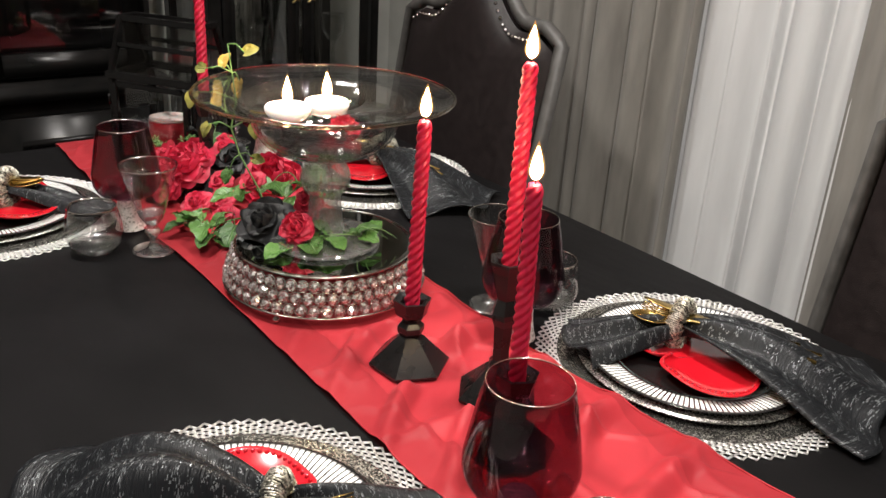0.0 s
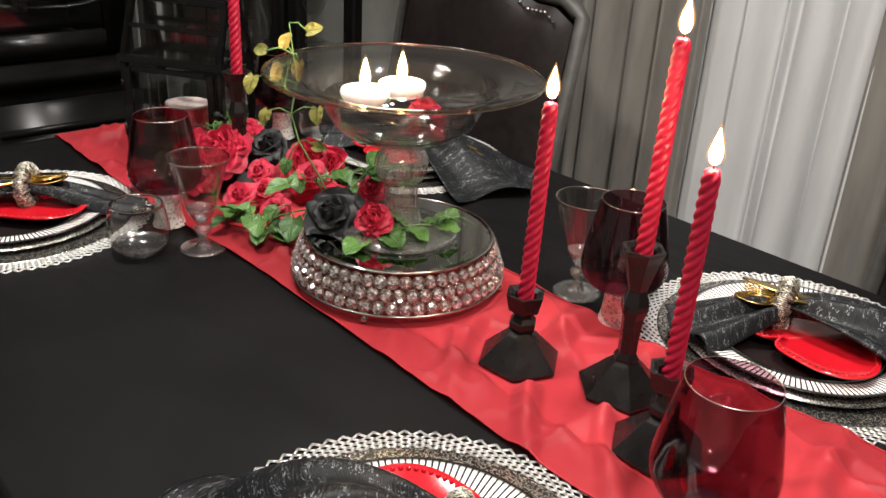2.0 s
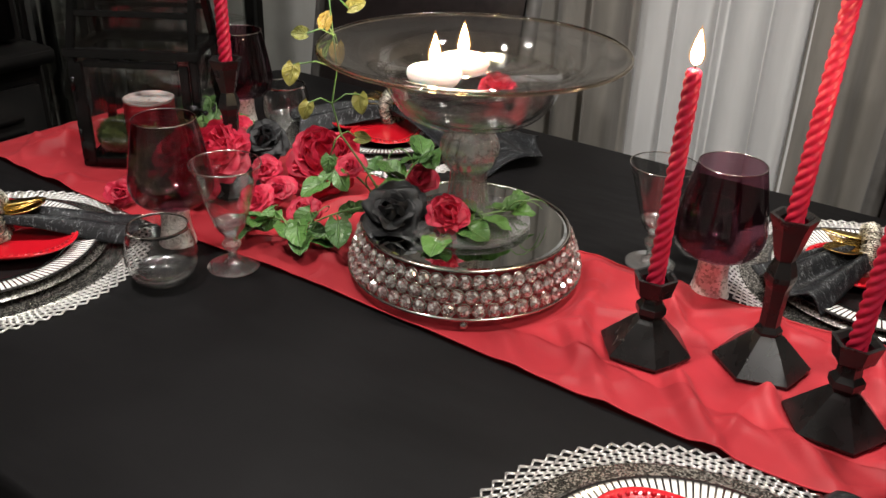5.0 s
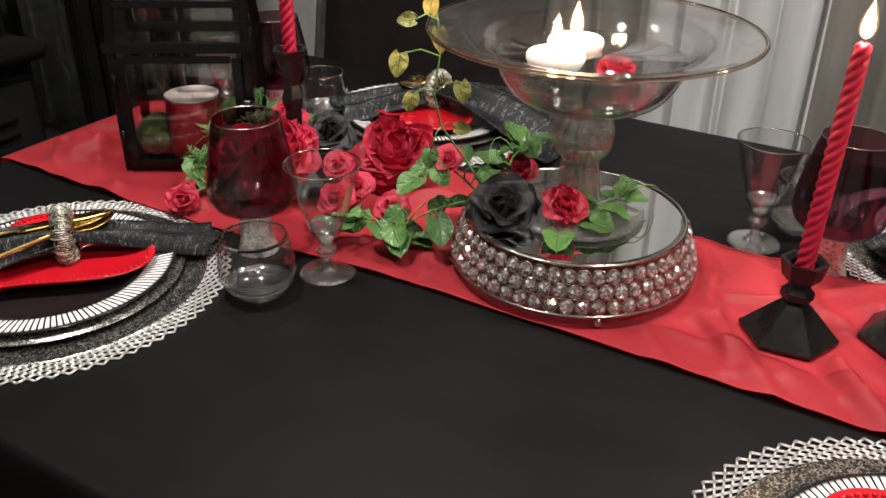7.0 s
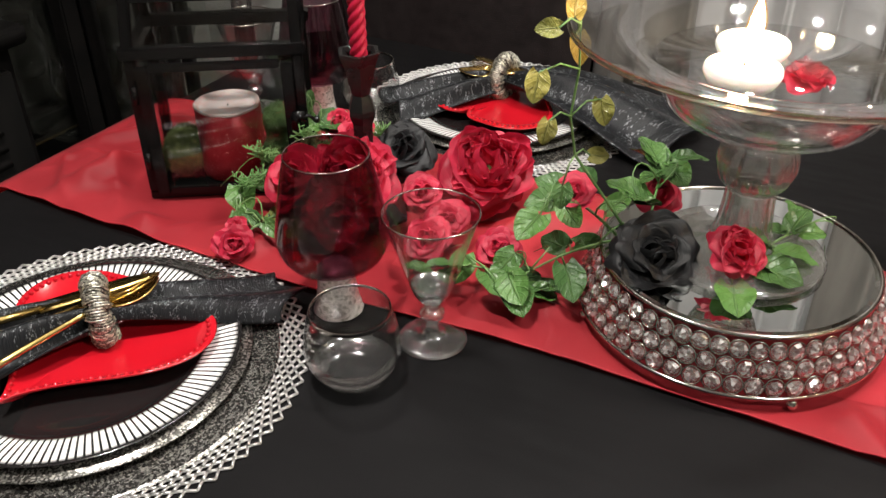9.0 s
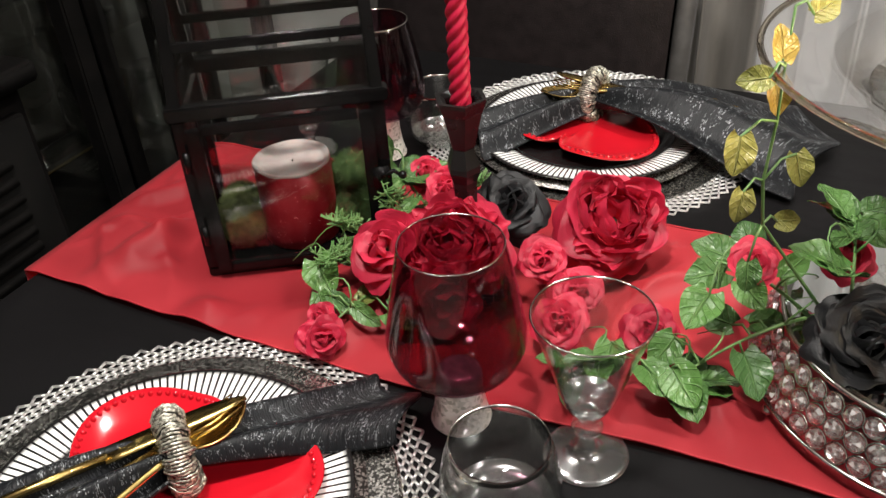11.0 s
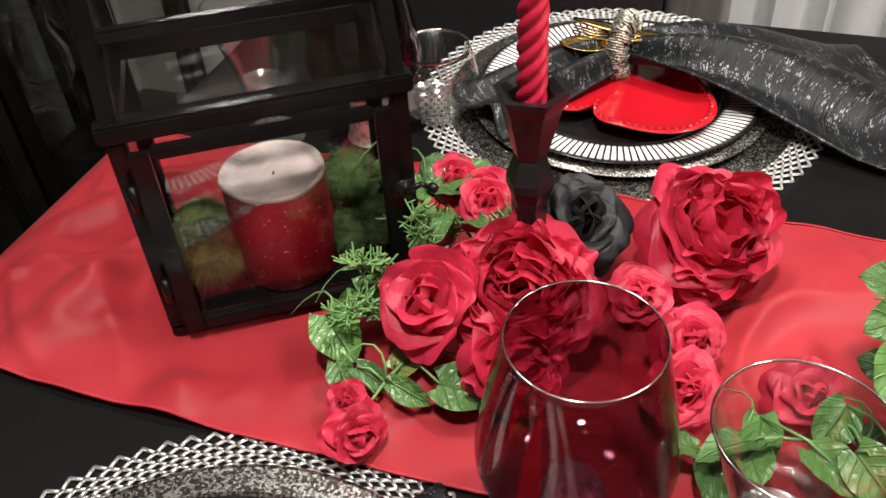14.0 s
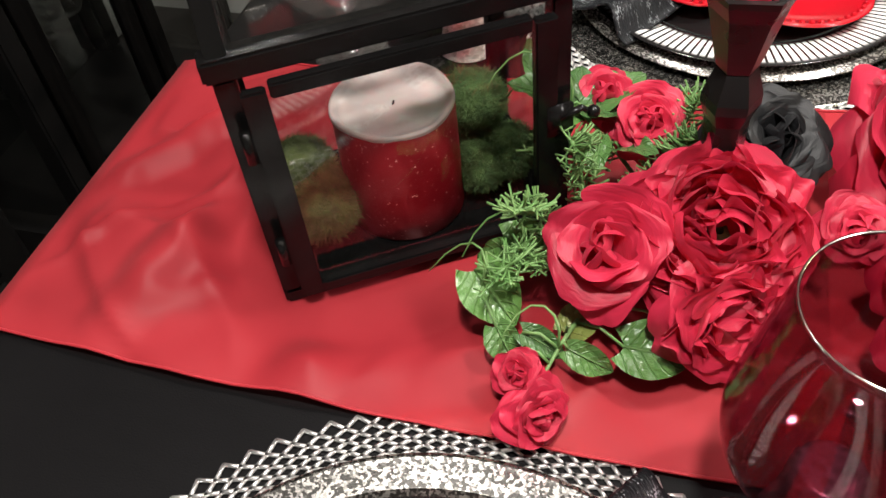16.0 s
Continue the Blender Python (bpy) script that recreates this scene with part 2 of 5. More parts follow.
def petal_cloth(name, dark, light):
    m, t, b = material(name)
    info = t.nodes.new("ShaderNodeObjectInfo")
    n = noise_of(t, 1.0, 3.0, (5, 1.5, 1), "UV")
    mixv = t.nodes.new("ShaderNodeMath")
    mixv.operation = "ADD"
    half = t.nodes.new("ShaderNodeMath")
    half.operation, half.inputs[1].default_value = "MULTIPLY", 0.5
    t.links.new(info.outputs["Random"], half.inputs[0])
    t.links.new(half.outputs[0], mixv.inputs[0])
    t.links.new(n.outputs["Fac"], mixv.inputs[1])
    t.links.new(ramp(t, mixv.outputs[0], [(0.3, dark), (1.0, light)]), b.inputs["Base Color"])
    b.inputs["Roughness"].default_value = 0.5
    b.inputs["Sheen Weight"].default_value = 0.04
    fine = noise_of(t, 1.0, 3.0, (9, 4, 1), "UV")
    bump(t, b, fine.outputs["Fac"], 0.5, 0.0020)
    glow = node(t, "ShaderNodeBsdfTranslucent", Color=(*light, 1))
    mix = node(t, "ShaderNodeMixShader", Fac=0.28)
    t.links.new(b.outputs[0], mix.inputs[1])
    t.links.new(glow.outputs[0], mix.inputs[2])
    t.links.new(mix.outputs[0], t.nodes["Material Output"].inputs["Surface"])
    return m


def flame_light(name, strength, low, mid, high, clear=0.0):
    m, t, b = material(name)
    t.nodes.remove(b)
    e = node(t, "ShaderNodeEmission", Strength=strength)
    g = t.nodes.new("ShaderNodeSeparateXYZ")
    t.links.new(coords(t, (1, 1, 1), "Generated"), g.inputs[0])
    t.links.new(ramp(t, g.outputs["Z"], [(0.0, low), (0.35, mid), (1.0, high)]), e.inputs["Color"])
    out = t.nodes["Material Output"]
    if clear:
        tr = node(t, "ShaderNodeBsdfTransparent")
        mix = node(t, "ShaderNodeMixShader", Fac=clear)
        t.links.new(e.outputs[0], mix.inputs[1])
        t.links.new(tr.outputs[0], mix.inputs[2])
        t.links.new(mix.outputs[0], out.inputs["Surface"])
    else:
        t.links.new(e.outputs[0], out.inputs["Surface"])
    return m


M_CLOTH, M_NAPKIN, M_STRIPE = cloth_black(), napkin_cloth(), striped_rim()
M_RED, M_REDTHIN = cloth_red("red satin", 0.16), cloth_red("thin red satin", 0.34)
M_WAX = plain("red candle wax", (0.42, 0.006, 0.034), (0.52, 0.011, 0.050), 0.46, 60, 0.10, 0.0006, sss=0.12)
M_WHITEWAX = plain("white candle wax", (0.86, 0.83, 0.79), (0.90, 0.88, 0.85), 0.4, 30, sss=0.7)
M_WICK = plain("burnt wick", (0.01, 0.01, 0.01), (0.03, 0.02, 0.02), 0.9)
M_FLAME = flame_light("candle flame", 380.0, (1.0, 0.60, 0.28), (1.0, 0.80, 0.50), (1.0, 0.66, 0.32))
M_FLAMEEDGE = flame_light("flame edge", 1.3, (1.0, 0.35, 0.10), (1.0, 0.55, 0.18), (1.0, 0.42, 0.10), 0.72)
M_THIN = pane_glass("thin clear glass", 0.07, (0.975, 0.98, 0.975), 0.012, 3.2)
# haze, the last value, paints the glow these glasses would gather
M_FLUTED = pane_glass("fluted clear glass", 0.15, (0.97, 0.97, 0.95), 0.06, 2.0, 0.06)
M_BOWL = pane_glass("bowl glass", 0.045, (0.975, 0.975, 0.97), 0.008, 3.5, 0.006)
M_BASE = pane_glass("thick clear glass", 0.26, (0.98, 0.985, 0.98), 0.16, 2.4, 0.03)
# tint stands for the golden-brown reflection in the clear edge
M_RIM = glass("glass edge tinted for reflection", (0.80, 0.70, 0.55))
M_SMOKE = pane_glass("smoky plum glass", 0.05, (0.645, 0.49, 0.545), 0.008, 6.0)
M_WATER = pane_glass("water", 0.12, (0.96, 0.965, 0.96), 0.02, 2.6)
M_CRYSTAL = cut_crystal()
M_PANE = pane_glass("lantern glass", 0.085, (0.95, 0.96, 0.95))
M_DOORGLASS = pane_glass("cabinet glass", 0.10, (0.88, 0.89, 0.88))
M_CHROME = plain("polished nickel", (0.55, 0.52, 0.48), (0.68, 0.65, 0.60), 0.16, 40, metal=1.0)
M_MIRROR = plain("dark mirror", (0.58, 0.60, 0.59), (0.62, 0.64, 0.63), 0.025, 10, metal=1.0)
M_LACE = plain("silver lace vinyl", (0.58, 0.57, 0.56), (0.76, 0.75, 0.73), 0.36, 90, 0.3, 0.0006, metal=0.8)
M_GLITTERMAT = sparkle("woven silver glitter", (0.10, 0.096, 0.09), (0.72, 0.70, 0.65), 560.0, 0.26, (1, 1, 1), 0.95, 1.0, 0.45)
M_CHARGER = sparkle("dark ribbed glass", (0.07, 0.066, 0.06), (0.60, 0.58, 0.53), 620.0, 0.28, (1, 1, 1), 0.85, 0.9, 0.5)
M_GLITTER = sparkle("rhinestone glitter", (0.55, 0.55, 0.46), (1.0, 0.98, 0.90), 330.0, 0.28, (1, 1, 1), 0.35, 0.9, 0.25)
M_WIRE = sparkle("beaded silver wire", (0.20, 0.19, 0.155), (0.70, 0.68, 0.58), 500.0, 0.36, (1, 1, 1), 0.75, 0.7, 0.35)
M_CERAMIC = plain("red glazed ceramic", (0.47, 0.006, 0.014), (0.53, 0.010, 0.020), 0.16, 12, coat=0.6)
M_GOLD = plain("gold cutlery", (0.46, 0.32, 0.11), (0.62, 0.45, 0.17), 0.22, 30, metal=1.0)
M_HOLDER = plain("black painted glass", (0.006, 0.0055, 0.0055), (0.010, 0.009, 0.009), 0.28, 40, 0.1, 0.0004)
M_LANTERN = plain("black lacquered metal", (0.003, 0.003, 0.003), (0.006, 0.0055, 0.0055), 0.20, 30, 0.08, 0.0004)
M_GLITTERRED = sparkle("red glitter wax", (0.22, 0.004, 0.010), (0.90, 0.45, 0.42), 900.0, 0.35, (1, 1, 1), 0.35, 0.5, 0.88)
M_PINKWAX = plain("pale pink wax", (0.34, 0.27, 0.26), (0.50, 0.42, 0.40), 0.75, 45, 0.2, 0.001, sss=0.3)
M_MOSS = plain("green moss", (0.050, 0.100, 0.026), (0.13, 0.22, 0.065), 0.95, 120, 1.0, 0.004)
M_MOSSOLD = plain("olive moss", (0.060, 0.085, 0.020), (0.15, 0.185, 0.050), 0.95, 120, 1.0, 0.004)
M_LEAF = leaf_green("fabric leaf", (0.014, 0.060, 0.012), (0.075, 0.19, 0.032), (0.26, 0.42, 0.17))
M_LEAFPALE = leaf_green("pale fabric leaf", (0.10, 0.16, 0.03), (0.30, 0.26, 0.05), (0.38, 0.38, 0.16))
M_LEAFGOLD = leaf_green("yellow fabric leaf", (0.42, 0.28, 0.05), (0.55, 0.36, 0.07), (0.6, 0.45, 0.15))
M_STEM = plain("plastic stem", (0.08, 0.20, 0.05), (0.18, 0.30, 0.10), 0.5, 40)
M_ROSE = petal_cloth("red fabric petals", (0.33, 0.008, 0.031), (0.68, 0.027, 0.076))
M_ROSEBLACK = petal_cloth("black fabric petals", (0.0020, 0.0022, 0.0027), (0.0060, 0.0065, 0.008))
M_DRAPE = plain("grey drape", (0.19, 0.178, 0.160), (0.26, 0.245, 0.22), 0.85, 30, 0.3, 0.001, sheen=0.2, stretch=(1, 1, 0.2))
M_SHEER = plain("white sheer", (0.60, 0.605, 0.61), (0.70, 0.705, 0.71), 0.8, 20, 0.2, 0.001, stretch=(1, 1, 0.15))
M_WALL = plain("painted wall", (0.55, 0.55, 0.52), (0.62, 0.62, 0.59), 0.85, 14, 0.15, 0.001)
M_CEILING = plain("ceiling paint", (0.74, 0.74, 0.72), (0.80, 0.80, 0.78), 0.9, 14, 0.15, 0.001)
M_FLOOR = plain("dark carpet", (0.05, 0.045, 0.04), (0.08, 0.07, 0.065), 0.95, 60, 0.6, 0.004)
M_LEATHER = plain("dark leather", (0.012, 0.009, 0.009), (0.020, 0.015, 0.015), 0.40, 55, 0.5, 0.0012)
M_SILVERWOOD = plain("silver-grey painted wood", (0.060, 0.057, 0.054), (0.095, 0.091, 0.087), 0.45, 40, 0.2, 0.0008)
M_CABINET = plain("black lacquered wood", (0.005, 0.005, 0.005), (0.010, 0.009, 0.0085), 0.30, 20, 0.15, 0.0006)
M_BRASS = plain("dull brass", (0.30, 0.20, 0.08), (0.42, 0.30, 0.13), 0.35, 40, metal=1.0)
M_WOOD = plain("table wood", (0.06, 0.03, 0.015), (0.10, 0.05, 0.025), 0.4, 20, stretch=(1, 8, 1))
M_LAMP = flame_light("lamp glow", 6.0, (1.0, 0.94, 0.87), (1.0, 0.94, 0.87), (1.0, 0.94, 0.87))

for m in (M_LANTERN, M_CABINET, M_LEATHER):
    m.node_tree.nodes["Principled BSDF"].inputs["Specular IOR Level"].default_value = 0.3

# ---- makers ----


def thing(name, place, label, category, group="", turn=0.0, kind=""):
    ob = new(name)
    ob.empty_display_size = 0.02
    ob.matrix_world = pose(*place, 0, 0, turn)
    return tagged(ob, label, category, group, kind)


def mesh_of(name, bm, mat, smooth=True):
    me = bpy.data.meshes.new(name)
    bmesh.ops.recalc_face_normals(bm, faces=bm.faces)
    for f in bm.faces:
        f.smooth = smooth
    bm.to_mesh(me)
    bm.free()
    me.materials.append(mat)
    return me


def part(name, bm, mat, parent=None, label="", smooth=True, m=None):
    ob = new(name, mesh_of(name, bm, mat, smooth))
    if parent:
        ob.parent = parent
    if m is not None:
        ob.matrix_local = m
    return tagged(ob, label)


def again(ob, m):
    """One more object on the same mesh, under the same parent."""
    o = new(ob.name.split(".")[0], ob.data)
    o.parent = ob.parent
    o.matrix_local = m
    return o


def lathe(profile, seg=48, shape=None):
    """Turn a profile of (radius, height) round z. shape(angle, r, z) may change the radius."""
    bm = bmesh.new()
    rings = []
    for r, z in profile:
        if r < 1e-6:
            rings.append([bm.verts.new((0, 0, z))])
        else:
            ring = []
            for k in range(seg):
                w = 2 * math.pi * k / seg
                q = shape(w, r, z) if shape else r
                ring.append(bm.verts.new((q * math.cos(w), q * math.sin(w), z)))
            rings.append(ring)
    for a, b in zip(rings, rings[1:]):
        for k in range(max(len(a), len(b))):
            l = (k + 1) % max(len(a), len(b))
            if len(a) == 1 and len(b) == 1:
                continue
            if len(a) == 1:
                bm.faces.new((a[0], b[k], b[l]))
            elif len(b) == 1:
                bm.faces.new((a[k], a[l], b[0]))
            else:
                bm.faces.new((a[k], a[l], b[l], b[k]))
    return bm


def smooth_profile(points, steps=6):
    """A Catmull-Rom line through the points of a profile."""
    out = []
    p = [points[0], *points, points[-1]]
    for i in range(1, len(p) - 2):
        for s in range(steps):
            t = s / steps
            q = []
            for d in (0, 1):
                a, b, c, e = p[i - 1][d], p[i][d], p[i + 1][d], p[i + 2][d]
                q.append(0.5 * (2 * b + (c - a) * t + (2 * a - 5 * b + 4 * c - e) * t * t + (3 * b - a - 3 * c + e) * t ** 3))
            out.append((max(0.0, q[0]), q[1]))
    out.append(points[-1])
    return out


def tube(points, r, seg=8, closed=False, bm=None, taper=None):
    bm = bm or bmesh.new()
    pts = [Vector(p) for p in points]
    n, rings, side = len(pts), [], None
    for i, p in enumerate(pts):
        a = pts[(i - 1) % n] if closed or i else p
        b = pts[(i + 1) % n] if closed or i < n - 1 else p
        d = (b - a).normalized()
        if side is None:
            side = d.orthogonal().normalized()
        side = (side - d * side.dot(d)).normalized()
        up = d.cross(side)
        q = r * (taper(i / (n - 1)) if taper else 1)
        rings.append([bm.verts.new(p + q * (side * math.cos(2 * math.pi * k / seg) + up * math.sin(2 * math.pi * k / seg))) for k in range(seg)])
    for i in range(n if closed else n - 1):
        x, y = rings[i], rings[(i + 1) % n]
        for k in range(seg):
            l = (k + 1) % seg
            bm.faces.new((x[k], x[l], y[l], y[k]))
    if not closed:
        bm.faces.new(rings[0][::-1])
        bm.faces.new(rings[-1])
    return bm


def box(sx, sy, sz, m=None, bm=None, bevel=0.0):
    """A box with its base's centre at the origin of m."""
    own = bmesh.new()
    bmesh.ops.create_cube(own, size=1.0)
    bmesh.ops.transform(own, matrix=Matrix.Translation((0, 0, sz / 2)) @ Matrix.Diagonal((sx, sy, sz, 1)), verts=own.verts)
    if bevel:
        bmesh.ops.bevel(own, geom=own.edges[:], offset=bevel, segments=2, affect="EDGES")
    if m is not None:
        bmesh.ops.transform(own, matrix=m, verts=own.verts)
    if bm is None:
        return own
    tmp = bpy.data.meshes.new("tmp")
    own.to_mesh(tmp)
    own.free()
    bm.from_mesh(tmp)
    bpy.data.meshes.remove(tmp)
    return bm


def bar(p, q, w, d, bm=None, bevel=0.0):
    """A square bar from p to q."""
    p, q = Vector(p), Vector(q)
    turn = (q - p).to_track_quat("Z", "Y").to_matrix().to_4x4()
    return box(w, d, (q - p).length, Matrix.Translation(p) @ turn, bm, bevel)


def sheet(nu, nv, f, uv=True):
    """A surface f(s, v) over the unit square."""
    bm = bmesh.new()
    lay = bm.loops.layers.uv.new("UVMap") if uv else None
    rows = [[bm.verts.new(f(i / nu, j / nv)) for j in range(nv + 1)] for i in range(nu + 1)]
    for i in range(nu):
        for j in range(nv):
            face = bm.faces.new((rows[i][j], rows[i + 1][j], rows[i + 1][j + 1], rows[i][j + 1]))
            if lay:
                for loop, (p, q) in zip(face.loops, ((i, j), (i + 1, j), (i + 1, j + 1), (i, j + 1))):
                    loop[lay].uv = (p / nu, q / nv)
    return bm


def thick(ob, depth):
    s = ob.modifiers.new("thickness", "SOLIDIFY")
    s.thickness, s.offset = depth, 0
    return ob

# ---- the room ----
A0, A1, C0, C1, HIGH = -2.85, 2.4, -2.0, 1.86, 2.4


def wall(name, a0, a1, c0, c1, z0, z1, mat):
    mid = at((a0 + a1) / 2, (c0 + c1) / 2, z0)
    ob = part(name, box(abs(a1 - a0), abs(c1 - c0), z1 - z0), mat, smooth=False)
    ob.matrix_world = Matrix.Translation(mid) @ Matrix.Rotation(YAW, 4, "Z")
    return tagged(ob, kind="structure")


wall("floor", A0, A1, C0, C1, -0.1, 0.0, M_FLOOR)
wall("ceiling", A0, A1, C0, C1, HIGH, HIGH + 0.1, M_CEILING)
wall("wall_window", A0 - 0.1, A1 + 0.1, C1, C1 + 0.1, -0.1, HIGH + 0.1, M_WALL)
wall("wall_near", A0 - 0.1, A1 + 0.1, C0 - 0.1, C0, -0.1, HIGH + 0.1, M_WALL)
wall("wall_end", A0 - 0.1, A0, C0, C1, -0.1, HIGH + 0.1, M_WALL)
wall("wall_back", A1, A1 + 0.1, C0, C1, -0.1, HIGH + 0.1, M_WALL)

# a fitting for each lamp, the added fill lamp included
for place in LAMPS:
    spot = thing("ceiling_light", (place[0], place[1], HIGH), "small round recessed ceiling light, out of view, number and place assumed", "lamp", "ceiling lights")
    part("trim_ring", lathe([(0.062, 0.0), (0.085, -0.004), (0.085, 0.0)], 32), M_CHROME, spot)
    part("diffuser", lathe([(0.0, -0.001), (0.061, -0.001)], 32), M_LAMP, spot)


def curtain(name, a0, a1, c, mat, label, pleats, depth, seed):
    rnd = random.Random(seed)
    ph = [rnd.uniform(0, 6.28) for _ in range(4)]
    wide = a1 - a0

    def f(s, v):
        z = 0.02 + v * (HIGH - 0.06)
        w = s * pleats * 2 * math.pi
        d = math.sin(w + 0.7 * math.sin(w * 0.37 + ph[0])) + 0.45 * math.sin(w * 0.53 + ph[1]) + 0.25 * math.sin(w * 1.7 + ph[2] + 0.4 * v)
        flare = 0.75 + 0.35 * (1 - v)
        return at(a0 + s * wide + 0.012 * math.sin(w * 0.8 + ph[3] + 2 * v), c + depth * d * flare, z)

    ob = thick(part(name, sheet(int(pleats * 14), 14, f), mat), 0.002)
    return tagged(ob, label, "curtain", "curtains")


curtain("drape", -2.10, -1.295, 1.71, M_DRAPE, "floor-length grey drape hanging in soft pleats", 9, 0.026, 1)
curtain("sheer_curtain", -1.35, -0.87, 1.755, M_SHEER, "white sheer curtain in loose vertical folds", 6, 0.022, 2)
curtain("drape", -0.905, 0.35, 1.71, M_DRAPE, "wide grey drape beside the white sheer curtain", 11, 0.028, 3)

# ---- black cabinets against the end wall ----


def louvre_cabinet():
    """Low buffet with slatted doors and a hutch with glass doors over it."""
    w = 1.30
    ob = thing("china_hutch", at(-2.55, 0.12), "black wooden china hutch with slatted base doors", "cabinet", turn=math.degrees(YAW) - 90)
    bm = box(w, 0.46, 0.74)
    part("base", bm, M_CABINET, ob, smooth=False)
    part("worktop", box(w + 0.04, 0.52, 0.035, Matrix.Translation((0, 0.01, 0.742)), bevel=0.006), M_CABINET, ob)
    for k in range(3):
        x = (k - 1) * 0.425
        door = part("door", box(0.41, 0.02, 0.64, Matrix.Translation((x, 0.243, 0.06)), bevel=0.004), M_CABINET, ob)
        slat = part("slat", box(0.30, 0.012, 0.016, bevel=0.002), M_CABINET, door, m=pose(x, 0.258, 0.10, 25))
        for j in range(1, 18):
            again(slat, pose(x, 0.258, 0.10 + 0.031 * j, 25))
    up = box(w, 0.03, 1.25, Matrix.Translation((0, -0.2, 0.779)))
    for x in (-w / 2 + 0.015, w / 2 - 0.015):
        box(0.03, 0.36, 1.25, Matrix.Translation((x, -0.01, 0.779)), up)
    box(w + 0.06, 0.44, 0.06, Matrix.Translation((0, 0, 2.03)), up)
    part("hutch_body", up, M_CABINET, ob, smooth=False)
    for k in range(3):
        x = (k - 1) * 0.42
        fr = bmesh.new()
        for dx in (-0.18, 0.18):
            box(0.055, 0.024, 1.22, Matrix.Translation((x + dx, 0.185, 0.79)), fr, 0.004)
        for z in (0.79, 1.955):
            box(0.31, 0.024, 0.055, Matrix.Translation((x, 0.185, z)), fr, 0.004)
        d = part("glass_door", fr, M_CABINET, ob)
        part("pane", sheet(1, 1, lambda s, v: Vector((x + (s - 0.5) * 0.32, 0.18, 0.84 + 1.12 * v))), M_DOORGLASS, d, smooth=False)
    for z in (1.15, 1.55):
        part("shelf", box(w - 0.07, 0.30, 0.015, Matrix.Translation((0, -0.02, z))), M_CABINET, ob, smooth=False)
    return ob


def curio_cabinet():
    """Tall narrow cabinet, glass from the plinth up, shelves inside."""
    w, d = 0.56, 0.36
    ob = thing("curio_cabinet", at(-2.52, 1.20), "tall black curio cabinet with glass doors and gilt ornament", "cabinet", turn=math.degrees(YAW) - 90)
    part("plinth", box(w, d, 0.16), M_CABINET, ob, smooth=False)
    part("cornice", box(w + 0.04, d + 0.04, 0.07, Matrix.Translation((0, 0, 2.0)), bevel=0.008), M_CABINET, ob, smooth=False)
    # mirror assumed here, added so the stored glass catches some light
    part("back_panel", box(w, 0.02, 1.84, Matrix.Translation((0, -d / 2 + 0.01, 0.16))), M_MIRROR, ob, "mirror added as back to brighten the glassware", smooth=False)
    for x in (-w / 2 + 0.02, w / 2 - 0.02):
        for y in (-d / 2 + 0.04, d / 2 - 0.02):
            part("post", box(0.04, 0.04, 1.84, Matrix.Translation((x, y, 0.16)), bevel=0.004), M_CABINET, ob, smooth=False)
    part("brass_strip", box(w + 0.012, 0.012, 0.012, Matrix.Translation((0, d / 2 + 0.004, 0.15))), M_BRASS, ob, "thin brass moulding", smooth=False)
    for k, x in enumerate((-0.125, 0.125)):
        fr = bmesh.new()
        for dx in (-0.10, 0.10):
            box(0.035, 0.02, 1.80, Matrix.Translation((x + dx, d / 2 + 0.006, 0.18)), fr, 0.004)
        for z in (0.18, 1.93):
            box(0.17, 0.02, 0.05, Matrix.Translation((x, d / 2 + 0.006, z)), fr, 0.004)
        door = part("glass_door", fr, M_CABINET, ob)
        part("pane", sheet(1, 1, lambda s, v: Vector((x + (s - 0.5) * 0.17, d / 2 + 0.004, 0.22 + 1.72 * v))), M_DOORGLASS, door, smooth=False)
        orn = bmesh.new()
        for j in range(6):
            w6 = j * math.pi / 3
            pts = [(x * 0.2 + 0.02 * s * math.cos(w6 + s * 2), d / 2 + 0.022, 0.98 + 0.028 * s * math.sin(w6 + s * 2)) for s in (0.1, 0.35, 0.6, 0.85, 1.0)]
            tube(pts, 0.004, 6, bm=orn)
        part("gilt_ornament", orn, M_BRASS, ob, "small gilt scroll ornament")
    for x in (-w / 2 + 0.012, w / 2 - 0.012):
        part("side_pane", sheet(1, 1, lambda s, v: Vector((x, (s - 0.5) * (d - 0.09), 0.18 + 1.8 * v))), M_DOORGLASS, ob, smooth=False)
    for z in (0.42, 0.72, 1.02, 1.35, 1.68):
        part("shelf", box(w - 0.09, d - 0.07, 0.008, Matrix.Translation((0, 0.012, z))), M_PANE, ob, "glass shelf", smooth=False)
    return ob


louvre_cabinet()
curio = curio_cabinet()


# ---- dining chairs ----


